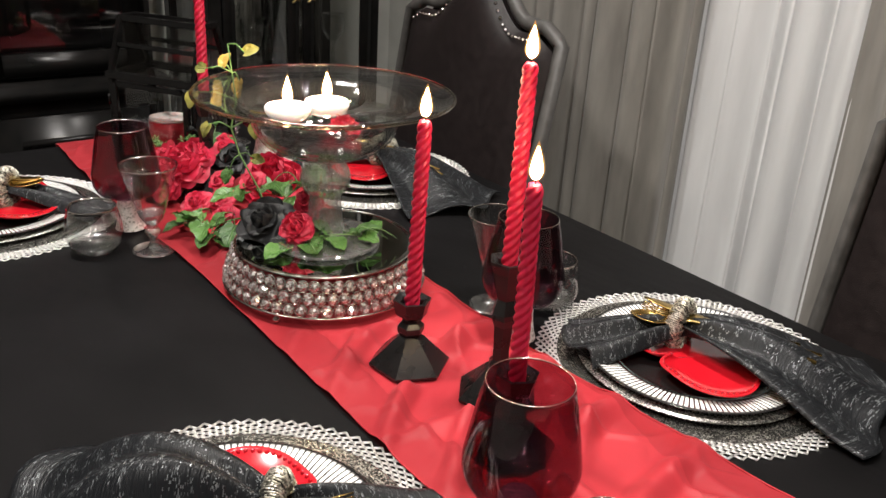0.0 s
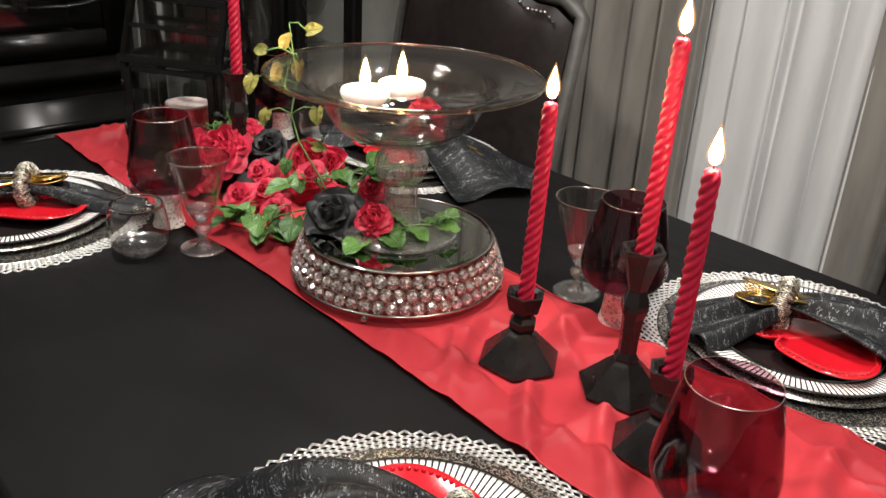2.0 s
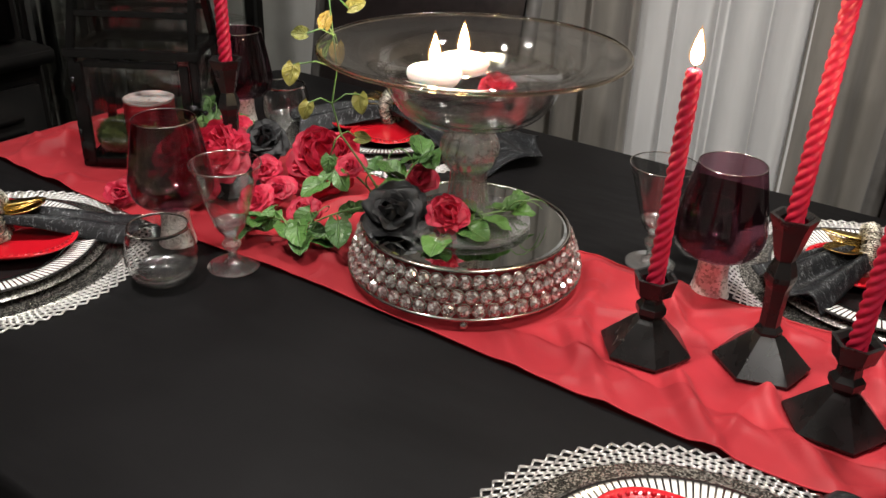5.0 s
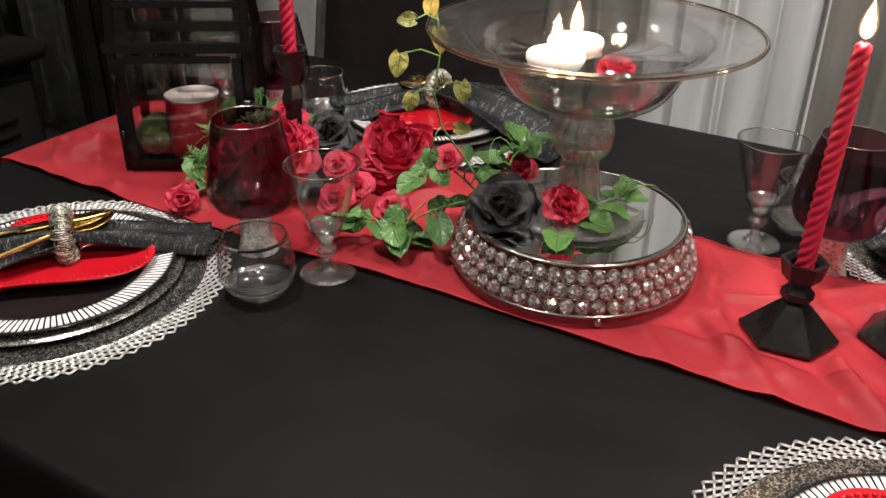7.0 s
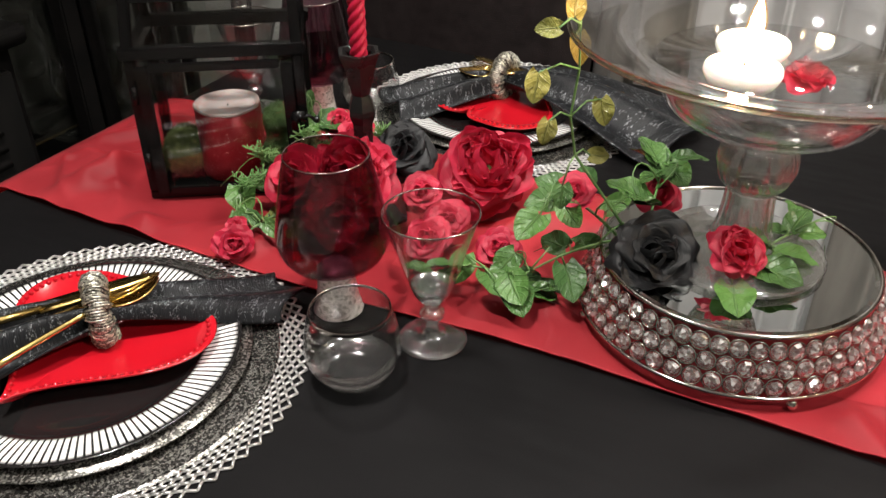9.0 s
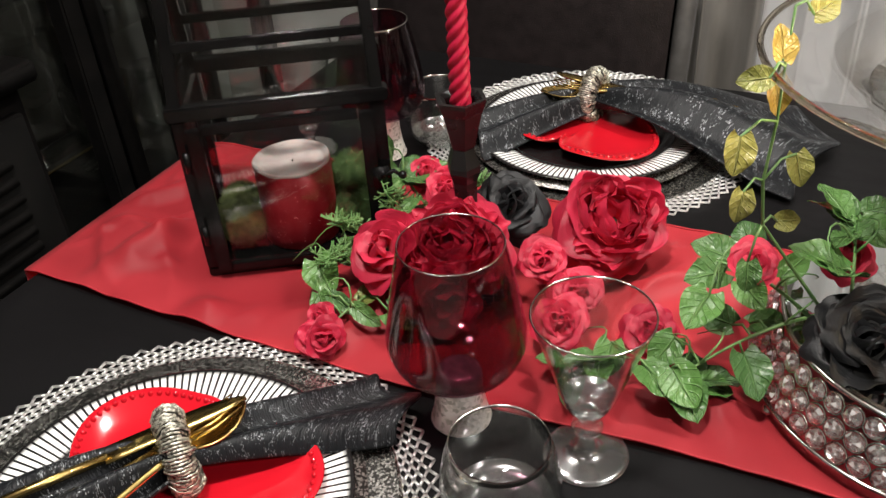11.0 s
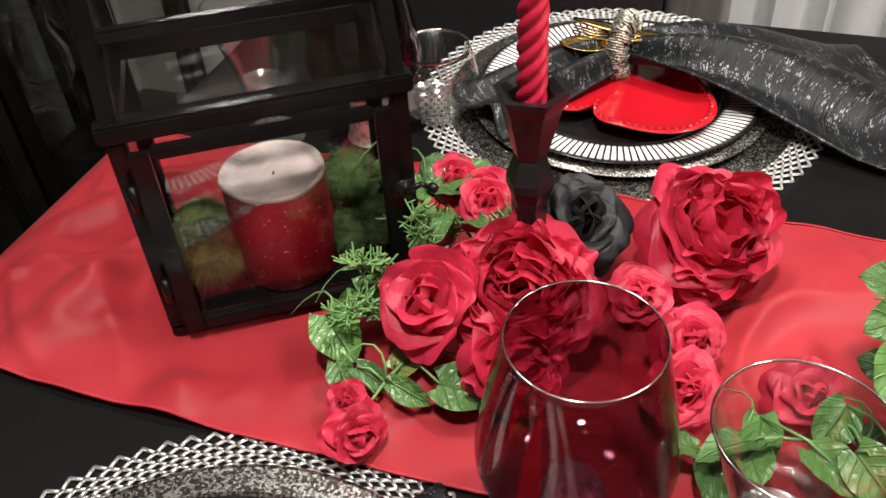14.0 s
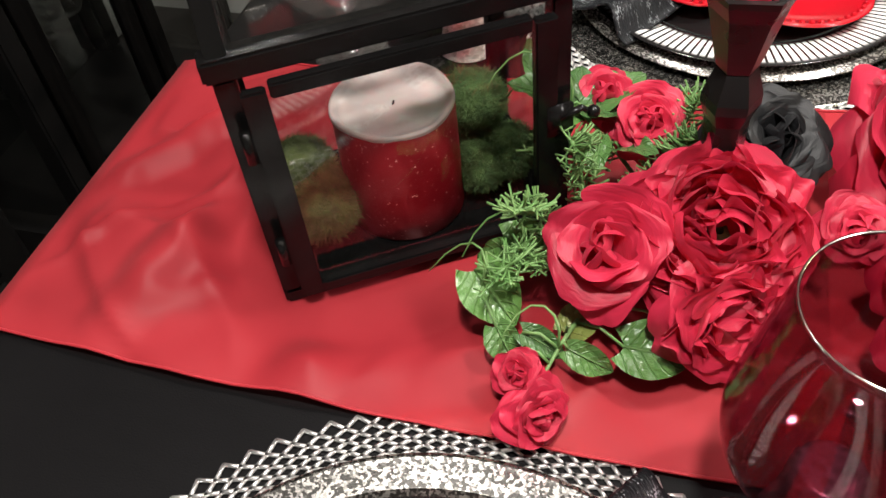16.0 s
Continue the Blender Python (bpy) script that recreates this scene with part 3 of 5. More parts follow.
def dining_chair(place, turn, label):
    """High-backed leather chair with an arched top in a silver-grey frame. The back's face looks along -y."""
    ob = thing("dining_chair", place, label, "chair", "dining chairs", turn)
    w, top, sh = 0.27, 1.12, 1.0

    def arch(s, grow=0.0):
        x = (s - 0.5) * 2
        z = sh + (top - sh) * (0.5 + 0.5 * math.cos(math.pi * min(1, abs(x) / 0.62))) - 0.03 * max(0, abs(x) - 0.8) / 0.2
        return x * (w + grow), z + grow

    def face(s, v):
        x, z = arch(s)
        zz = 0.50 + v * (z - 0.50)
        puff = 0.028 * (1 - (2 * s - 1) ** 6) * (1 - (2 * v - 1) ** 8)
        return Vector((x, 0.03 + 0.09 * v - puff, zz))

    part("backrest", sheet(36, 36, face), M_LEATHER, ob)
    fr = bmesh.new()
    line = [(*arch(s / 40, 0.018), ) for s in range(41)]
    pts = [(-w - 0.018, 0.05, 0.05), (-w - 0.018, 0.055, 0.55)] + [(x, 0.055 + 0.09 * (z - 0.5) / 0.6, z) for x, z in line] + [(w + 0.018, 0.055, 0.55), (w + 0.018, 0.05, 0.05)]
    tube(pts, 0.017, 8, bm=fr)
    part("back_frame", fr, M_SILVERWOOD, ob, "silver-grey painted frame")
    part("back_panel", sheet(20, 10, lambda s, v: Vector((arch(s)[0], 0.062 + 0.09 * v, 0.5 + v * (arch(s)[1] - 0.5)))), M_LEATHER, ob)
    nail = None
    for k in range(2, 39):
        x, z = arch(k / 40, -0.012)
        m = Matrix.Translation((x, 0.03 + 0.09 * (z - 0.5) / 0.6 - 0.006, z))
        if nail is None:
            nail = part("nailhead", lathe([(0.0, 0.005), (0.004, 0.003), (0.005, 0.0)], 8), M_CHROME, ob, m=m @ pose(0, 0, 0, 90))
        else:
            again(nail, m @ pose(0, 0, 0, 90))
    part("seat", box(0.54, 0.5, 0.09, Matrix.Translation((0, -0.22, 0.40)), bevel=0.02), M_LEATHER, ob)
    part("seat_frame", box(0.53, 0.49, 0.06, Matrix.Translation((0, -0.22, 0.338)), bevel=0.005), M_SILVERWOOD, ob)
    for x in (-0.23, 0.23):
        part("leg", box(0.045, 0.045, 0.34, Matrix.Translation((x, -0.43, 0)), bevel=0.004), M_SILVERWOOD, ob)
    return ob


TURN = math.degrees(YAW)
dining_chair(at(-1.66, 1.20), TURN, "high-backed dark leather chair with nailheads and silver frame")
dining_chair(at(-0.37, 1.24), TURN, "dark leather dining chair pulled up beside the drape")

# ---- the table and its cloths ----
TA0, TA1, TC0, TC1 = -1.835, 0.42, -0.015, 1.045
table = thing("dining_table", at((TA0 + TA1) / 2, (TC0 + TC1) / 2), "wooden dining table under a black cloth", "table", turn=TURN)
part("tabletop", box(TA1 - TA0 - 0.02, TC1 - TC0 - 0.02, 0.04, Matrix.Translation((0, 0, 0.715)), bevel=0.004), M_WOOD, table)
leg = part("leg", lathe([(0.0, 0.0), (0.03, 0.0), (0.035, 0.3), (0.045, 0.6), (0.04, 0.714), (0.0, 0.714)], 20), M_WOOD, table, m=pose(0.95, 0.4, 0))
for x, y in ((0.95, -0.4), (-0.95, 0.4), (-0.95, -0.4)):
    again(leg, pose(x, y, 0))


def tablecloth():
    """Flat top with a rounded edge and a wavy drop all round."""
    bm = bmesh.new()
    la, lc, r = (TA1 - TA0) / 2, (TC1 - TC0) / 2, 0.05
    outline = []
    for sx, sy, w0 in ((1, 1, 0), (-1, 1, 90), (-1, -1, 180), (1, -1, 270)):
        for k in range(7):
            w = radians(w0 + k * 15)
            outline.append((sx * (la - r) + r * math.cos(w), sy * (lc - r) + r * math.sin(w)))
    fine = []
    for i, p in enumerate(outline):
        q = outline[(i + 1) % len(outline)]
        n = max(1, int(math.hypot(q[0] - p[0], q[1] - p[1]) / 0.025))
        for k in range(n):
            fine.append((p[0] + (q[0] - p[0]) * k / n, p[1] + (q[1] - p[1]) * k / n))
    levels = [(0.0, 0.0), (0.004, -0.002), (0.007, -0.008), (0.010, -0.03), (0.018, -0.12), (0.026, -0.22), (0.032, -0.30)]
    rings = []
    run = 0.0
    for d, z in levels:
        ring = []
        for i, (x, y) in enumerate(fine):
            px, py = fine[i - 1]
            nx, ny = fine[(i + 1) % len(fine)]
            tx, ty = nx - px, ny - py
            l = math.hypot(tx, ty)
            ox, oy = ty / l, -tx / l
            wave = 0.5 + 0.5 * math.sin(i * 0.42 + 1.3 * math.sin(i * 0.11))
            dd = d + min(1, -z / 0.25) * 0.035 * wave
            ring.append(bm.verts.new((x + ox * dd, y + oy * dd, TABLE + z)))
        rings.append(ring)
    bm.faces.new(rings[0])
    for a, b in zip(rings, rings[1:]):
        for k in range(len(a)):
            l = (k + 1) % len(a)
            bm.faces.new((a[k], a[l], b[l], b[k]))
    ob = part("tablecloth", bm, M_CLOTH)
    ob.matrix_world = Matrix.Translation(at((TA0 + TA1) / 2, (TC0 + TC1) / 2)) @ Matrix.Rotation(YAW, 4, "Z")
    return tagged(ob, "plain black tablecloth covering the whole table", "tablecloth")


tablecloth()
RUN0, RUN1 = 0.376, 0.668


PRESSED = [(-0.156, 1.122, 0.155), (-0.515, 1.615, 0.11), (-0.03, 0.9, 0.05), (0.073, 0.838, 0.05), (0.078, 0.733, 0.05), (-0.396, 1.446, 0.05), (0.070, 0.606, 0.03)]


def runner_height(a, v):
    """Soft folds and creases, flat only where something stands on the satin."""
    p = at(a, RUN0 + v * (RUN1 - RUN0))
    free = 1.0
    for x, y, r in PRESSED:
        d = math.hypot(p.x - x, p.y - y)
        free *= min(1.0, max(0.0, (d - r * 0.95) / 0.022))
    k = math.exp(-((a + 0.62) / 0.28) ** 2)
    mid = math.sin(math.pi * min(1, max(0, v * 0.92 + 0.04))) ** 0.7
    g = 0.018 * max(0.0, noise.noise(Vector((a * 7.0, v * 1.6, 1.0)))) + 0.010 * max(0.0, noise.noise(Vector((a * 15.0 + 4 * v, v * 3.0, 5.0))))
    g += k * 0.026 * max(0.0, math.sin(58 * (a + 0.16 * v) + 0.5 + 1.5 * math.sin(4 * v))) ** 2
    e = math.exp(-((a + 1.62) / 0.22) ** 2)
    g += e * 0.020 * max(0.0, math.sin(46 * (a - 0.2 * v) + 1.0 + 1.6 * math.sin(4 * v))) ** 2
    # narrow creases that wander across the cloth
    c1 = abs(noise.noise(Vector((a * 5.2 + 1.3 * v, v * 1.5 - a * 1.1, 9.0))))
    c2 = abs(noise.noise(Vector((a * 8.5 - 2.2 * v, v * 2.4 + a * 2.0, 21.0))))
    g += 0.0100 * max(0.0, 1 - c1 / 0.13) ** 1.4 + 0.0055 * max(0.0, 1 - c2 / 0.12) ** 1.4
    g *= 1 + 0.2 * math.exp(-((a + 1.85) / 0.25) ** 2)
    return TABLE + 0.0042 + g * free * mid


def runner(s, v):
    a = -2.02 + s * 2.30
    k = min(1.0, max(0.0, (a + 1.45) / 0.35))
    shift = 0.018 * k * k * (3 - 2 * k) - 0.009 * min(1.0, max(0.0, (a + 1.84) / 0.15))
    far = min(1.0, max(0.0, (a + 0.75) / 0.35))
    c = RUN0 + shift * (1 - v) + 0.024 * far * far * (3 - 2 * far) * v + v * (RUN1 - RUN0) + 0.006 * math.sin(4.1 * a + 1) * (v + 0.3) + 0.022 * max(0, v - 0.5) * math.sin(3.1 * a)
    if a < TA0 - 0.010:
        over = TA0 - 0.010 - a
        return at(TA0 - 0.018 - 0.08 * over + 0.05 * over * math.sin(20 * v), c, TABLE + 0.003 - over)
    z = runner_height(a, v)
    near = min(1.0, max(0.0, (a - TA0 + 0.01) / 0.03))
    return at(a, c, TABLE + 0.004 + (z - TABLE - 0.004) * near)


ob = part("table_runner", sheet(620, 70, runner), M_REDTHIN)
tagged(ob, "shiny red satin runner along the table, softly creased", "table runner")


def upper_layer(s, v):
    """The satin lies double here, short of the near edge and, by the candles, of the far one."""
    q = 0.30 + s * 0.69
    far = min(1.0, max(0.0, (2.30 * q - 2.02 + 0.62) / 0.30))
    w = 0.215 + 0.01 * math.sin(7 * q) + v * (0.985 - 0.27 * far * far * (3 - 2 * far) - 0.215)
    return runner(q, w) + Vector((0, 0, 0.0007))


part("upper_layer", sheet(428, 54, upper_layer), M_RED, ob, "second layer of the red satin")
hem = bmesh.new()
for v in (0.0, 1.0):
    tube([runner(s / 160, v) + Vector((0, 0, 0.0006)) for s in range(161)], 0.0011, 5, bm=hem)
hem_ob = part("hem", hem, M_RED, ob)

# ---- candles ----


def twisted_candle(place, length, label, lit=True, lean=(0.0, 0.0)):
    """Taper candle with four strands twisted round one another."""
    ob = thing("taper_candle", place, label, "candle", "twisted candles")
    ob.matrix_world = pose(*place, *lean, 0)
    r0, seg, n = 0.0088, 36, int(length / 0.0018)
    bm = bmesh.new()
    rings = []
    for i in range(n + 1):
        z = length * i / n
        r = r0 * (1 - 0.12 * z / length)
        if length - z < 0.006:
            r *= 0.62 + 0.38 * (max(0.0, length - z) / 0.006) ** 0.5
        turn = 2 * math.pi * z / 0.044
        ring = []
        for k in range(seg):
            w = 2 * math.pi * k / seg
            q = r * (0.74 + 0.34 * abs(math.cos(2 * (w - turn))) ** 0.75)
            ring.append(bm.verts.new((q * math.cos(w), q * math.sin(w), z)))
        rings.append(ring)
    for a, b in zip(rings, rings[1:]):
        for k in range(seg):
            l = (k + 1) % seg
            bm.faces.new((a[k], a[l], b[l], b[k]))
    bm.faces.new(rings[-1])
    bm.faces.new(rings[0][::-1])
    part("wax", bm, M_WAX, ob)
    part("wick", tube([(0, 0, length - 0.002), (0.0004, 0, length + 0.004), (0.0012, 0, length + 0.008)], 0.0008, 6), M_WICK, ob)
    if lit:
        flame(ob, (0, 0, length + 0.003), 1.0)
    return ob


def flame(parent, place, size):
    prof = smooth_profile([(0.0, 0.0), (0.0040, 0.0025), (0.0064, 0.009), (0.0054, 0.018), (0.0026, 0.028), (0.0, 0.036)], 4)
    core = part("flame", lathe([(r * size * 0.86, (z * 0.90 + 0.001) * size) for r, z in prof], 16), M_FLAME, parent, "bright yellow candle flame", m=Matrix.Translation(place))
    part("flame_edge", lathe([(r * size * 1.22, z * size * 1.05) for r, z in prof], 16), M_FLAMEEDGE, parent, m=Matrix.Translation(place))


def sides(n, turn=0.0):
    """Keeps a turned shape flat-sided."""
    def f(w, r, z):
        x = (w - turn) % (2 * math.pi / n) - math.pi / n
        return r * math.cos(math.pi / n) / math.cos(x)
    return f


def candle_holder(place, tall, label, turn=0.0):
    """Faceted stick: six-sided spreading foot, knop, six-sided cup. The cup's floor is 12 mm under its rim."""
    ob = thing("candle_holder", place, label, "candle holder", "black candle holders", turn)
    n = 6
    foot = [(0.0, 0.0), (0.049, 0.0), (0.050, 0.004), (0.047, 0.007), (0.018, 0.036), (0.013, 0.040), (0.0, 0.040)]
    f = lathe(foot, 48, sides(n))
    part("foot", f, M_HOLDER, ob, smooth=False)
    if tall > 0.12:
        stem = [(0.0, 0.0395), (0.014, 0.0395), (0.0145, 0.043), (0.0105, 0.049), (0.0105, 0.066), (0.0120, tall - 0.080), (0.0155, tall - 0.070), (0.0155, tall - 0.064), (0.0135, tall - 0.057), (0.0105, tall - 0.0475), (0.0, tall - 0.0475)]
    else:
        stem = [(0.0, 0.0395), (0.013, 0.0395), (0.0165, 0.046), (0.0165, 0.053), (0.0115, 0.058), (0.0105, tall - 0.026), (0.0, tall - 0.026)]
    part("stem", lathe(stem, 48, sides(n)), M_HOLDER, ob, smooth=False)
    cup = [(0.0, tall - 0.0255), (0.0115, tall - 0.0255), (0.019, tall - 0.020), (0.0225, tall - 0.004), (0.0235, tall), (0.0195, tall), (0.0145, tall - 0.004), (0.0135, tall - 0.012), (0.0, tall - 0.012)]
    if tall > 0.12:
        cup = [(0.0, tall - 0.047), (0.0105, tall - 0.047), (0.0125, tall - 0.040), (0.0190, tall - 0.013)] + cup[3:]
    part("cup", lathe(cup, 48, sides(n)), M_HOLDER, ob, smooth=False)
    return ob


STICKS = [
    ((-0.030, 0.900), 0.088, 0.217, 12.0, True, (0.0, 1.2), "short black faceted holder on the red runner", "lit red twisted candle in a short black holder"),
    ((0.073, 0.838), 0.172, 0.214, 24.0, True, (1.0, 0.4), "tall black faceted holder between two short ones", "lit red twisted candle in the tall black holder"),
    ((0.078, 0.733), 0.094, 0.205, 8.0, True, (2.6, -1.0), "short black faceted holder behind a wine glass", "lit red twisted candle beside a dark wine glass"),
    ((-0.396, 1.446), 0.194, 0.222, 10.0, False, (0.0, 0.0), "tall black faceted holder among the fabric flowers", "red twisted candle rising among the fabric flowers"),
]
for (x, y), tall, length, turn, lit, lean, one, two in STICKS:
    candle_holder((x, y, TABLE + 0.007), tall, one, turn)
    twisted_candle((x, y, TABLE + 0.007 + tall - 0.012), length + 0.012, two, lit, lean)

# ---- the glass bowl on the crystal stand ----
SX, SY = -0.156, 1.122


def crystal_stand():
    ob = thing("crystal_cake_stand", (SX, SY, TABLE + 0.006), "round mirror-topped stand with three rows of crystal beads", "cake stand")
    fr = bmesh.new()
    rows = [(0.1395, 0.0220), (0.1345, 0.0370), (0.1290, 0.0520)]
    for r, z, t in ((0.1430, 0.0128, 0.0019), (0.1248, 0.0635, 0.0022)):
        tube([(r * math.cos(w / 60 * 2 * math.pi), r * math.sin(w / 60 * 2 * math.pi), z) for w in range(60)], t, 8, True, fr)
    part("frame", fr, M_CHROME, ob)
    n = 52
    bead = setting = None
    # a round brilliant, its table outwards
    proto = lathe([(0.0, 0.0046), (0.0026, 0.0044), (0.0056, 0.0032), (0.0074, 0.0), (0.0040, -0.0034), (0.0, -0.0050)], 8)
    bmesh.ops.split_edges(proto, edges=proto.edges[:])
    bmesh.ops.transform(proto, matrix=Matrix.Rotation(-math.pi / 2, 4, "X"), verts=proto.verts)
    rnd = random.Random(8)
    for k, (r, z) in enumerate(rows):
        for i in range(n):
            w = 2 * math.pi * (i + 0.5 * (k % 2)) / n
            m = Matrix.Translation((r * math.cos(w), r * math.sin(w), z)) @ Matrix.Rotation(w - math.pi / 2, 4, "Z") @ pose(0, 0, 0, 16)
            q = m @ Matrix.Rotation(rnd.uniform(0, 6.28), 4, "Y") @ pose(0, 0, 0, rnd.uniform(-14, 14), 0, rnd.uniform(-14, 14))
            if bead is None:
                bead = part("crystal_bead", proto, M_CRYSTAL, ob, "clear cut-crystal bead", smooth=False, m=q)
            else:
                again(bead, q)
            if setting is None:
                hoop = tube([(0.0082 * math.cos(q), 0, 0.0082 * math.sin(q)) for q in [j * math.pi / 7 for j in range(14)]], 0.0009, 4, True)
                setting = part("bead_setting", hoop, M_CHROME, ob, "thin nickel ring round a bead", m=m)
            else:
                again(setting, m)
    part("mirror", lathe([(0.0, 0.056), (0.119, 0.056), (0.123, 0.060), (0.123, 0.0635), (0.119, 0.0645), (0.0, 0.0645)], 72), M_MIRROR, ob, "round mirror top", smooth=False)
    foot = None
    for k in range(4):
        w = radians(-110.5 + 90 * k)
        m = Matrix.Translation((0.1412 * math.cos(w), 0.1412 * math.sin(w), 0.0))
        if foot is None:
            foot = part("ball_foot", lathe(smooth_profile([(0.0, -0.0005), (0.0036, 0.0010), (0.0052, 0.0047), (0.0036, 0.0085), (0.0022, 0.0100), (0.0020, 0.0135)], 4), 14), M_CHROME, ob, m=m)
        else:
            again(foot, m)
    return ob


crystal_stand()
TOP = TABLE + 0.006 + 0.0645


def pedestal_bowl():
    ob = thing("pedestal_bowl", (SX, SY, TOP + 0.0005), "clear glass pedestal bowl with a wide flared rim, filled with water", "bowl")
    # hollow blown glass with fluted walls
    ribs = lambda w, r, z: r * (1 + (0.07 * abs(math.cos(7 * w)) if z > 0.022 else 0))
    column = smooth_profile([(0.0205, 0.068), (0.0215, 0.050), (0.0245, 0.028), (0.033, 0.017), (0.060, 0.011), (0.076, 0.006), (0.0775, 0.002), (0.075, 0.0)], 6)
    hollow = smooth_profile([(0.072, 0.0008), (0.058, 0.0060), (0.029, 0.0125), (0.0205, 0.026), (0.0175, 0.050), (0.0165, 0.067)], 6)
    part("column", lathe(column + hollow + [column[0]], 112, ribs), M_FLUTED, ob, "hollow fluted glass column on a round foot")
    knob = smooth_profile([(0.021, 0.069), (0.030, 0.078), (0.0345, 0.094), (0.031, 0.110), (0.021, 0.120), (0.019, 0.1275)], 6)
    bubble = [(r - 0.0035, z) for r, z in knob[::-1]]
    part("knob", lathe(knob + bubble + [knob[0]], 112, lambda w, r, z: r * (0.93 + 0.09 * abs(math.cos(7 * w)))), M_FLUTED, ob, "ribbed hollow glass knob")
    out = smooth_profile([(0.0, 0.128), (0.045, 0.129), (0.078, 0.141), (0.095, 0.162), (0.104, 0.184), (0.120, 0.197), (0.150, 0.2045), (0.172, 0.2105)], 6)
    inn = smooth_profile([(0.172, 0.2135), (0.150, 0.2075), (0.118, 0.2005), (0.1015, 0.186), (0.0925, 0.164), (0.0755, 0.144), (0.044, 0.1325), (0.0, 0.1315)], 6)
    part("bowl", lathe(out + inn, 96), M_BOWL, ob)
    part("rim", tube([(0.1725 * math.cos(w / 72 * 2 * math.pi), 0.1725 * math.sin(w / 72 * 2 * math.pi), 0.2122) for w in range(72)], 0.0024, 8, True), M_RIM, ob, "thick clear rim, its golden-brown reflection put in as tint")
    return ob


pedestal_bowl()
BW = TOP + 0.0005
water = smooth_profile([(0.0, 0.132), (0.0437, 0.133), (0.0750, 0.1445), (0.0920, 0.1643), (0.1000, 0.184)], 6)
ob = part("water", lathe(water + [(0.0, 0.184)], 96), M_WATER)
ob.matrix_world = Matrix.Translation((SX, SY, BW + 0.0004))
tagged(ob, "clear water filling the glass bowl", "water")


def floating_candle(x, y, z, label):
    ob = thing("floating_candle", (x, y, z), label, "candle", "floating candles")
    prof = smooth_profile([(0.0, -0.013), (0.014, -0.0125), (0.024, -0.008), (0.0295, 0.0), (0.0305, 0.005), (0.027, 0.0095), (0.012, 0.0085), (0.0, 0.008)], 5)
    part("wax", lathe(prof, 40), M_WHITEWAX, ob)
    part("wick", tube([(0, 0, 0.007), (0.0005, 0, 0.013)], 0.0008, 6), M_WICK, ob)
    flame(ob, (0, 0, 0.011), 1.05)


floating_candle(-0.205, 1.113, BW + 0.186, "white floating candle, lit, in the glass bowl")
floating_candle(-0.157, 1.152, BW + 0.186, "second white floating candle burning beside the first")

# ---- drinking glasses ----


def wine_glass(place, label, group="dark wine glasses"):
    """Wide tinted bowl on a short stem covered in rhinestones."""
    ob = thing("wine_glass", (*place, TABLE + 0.002), label, "glass", group)
    out = smooth_profile([(0.0, 0.0535), (0.024, 0.0542), (0.0440, 0.0625), (0.0530, 0.082), (0.0505, 0.107), (0.0445, 0.140), (0.0385, 0.168)], 6)
    inn = [(r - 0.0009, z + (0.0018 if z < 0.066 else 0)) for r, z in out[::-1] if r > 0.004] + [(0.0, 0.0565)]
    part("bowl", lathe(out + [(0.038, 0.1688)] + inn, 64), M_SMOKE, ob, "dark plum-tinted bowl")
    part("rim", tube([(0.0381 * math.cos(w / 48 * 2 * math.pi), 0.0381 * math.sin(w / 48 * 2 * math.pi), 0.1688) for w in range(48)], 0.0006, 6, True), M_CHROME, ob, "fine silvered rim")
    stem = smooth_profile([(0.0, 0.0), (0.0225, 0.0), (0.0235, 0.003), (0.021, 0.014), (0.0185, 0.032), (0.0165, 0.051), (0.0, 0.053)], 4)
    part("stem", lathe(stem, 40), M_GLITTER, ob, "short stem covered in silver rhinestones")
    return ob


def goblet(place, label):
    """Funnel bowl on a knopped stem."""
    ob = thing("water_goblet", (*place, TABLE + 0.001), label, "glass", "clear goblets")
    low = smooth_profile([(0.0, 0.0), (0.030, 0.0), (0.0315, 0.0015), (0.029, 0.003), (0.012, 0.006), (0.0065, 0.012), (0.0065, 0.022), (0.0115, 0.028), (0.0115, 0.033), (0.0075, 0.038), (0.0095, 0.044)], 4)
    out = smooth_profile([(0.0095, 0.044), (0.0165, 0.053), (0.0215, 0.066), (0.031, 0.098), (0.043, 0.137)], 6)
    inn = [(r - 0.0012, z) for r, z in out[::-1] if z > 0.0525] + [(0.010, 0.0495), (0.0, 0.0485)]
    part("stem", lathe(low + [(0.0, 0.0442)], 56), M_BASE, ob)
    part("bowl", lathe([(0.0, 0.0444)] + out + inn, 56), M_THIN, ob)
    part("bowl_bottom", lathe(smooth_profile([(0.0, 0.0446), (0.009, 0.0448), (0.0160, 0.0535), (0.0195, 0.0630), (0.013, 0.0600), (0.0, 0.0575)], 5), 40), M_BASE, ob, "thick clear bottom of the bowl")
    part("rim", tube([(0.0424 * math.cos(w / 48 * 2 * math.pi), 0.0424 * math.sin(w / 48 * 2 * math.pi), 0.137) for w in range(48)], 0.0007, 6, True), M_CHROME, ob, "fine silvered rim")
    return ob


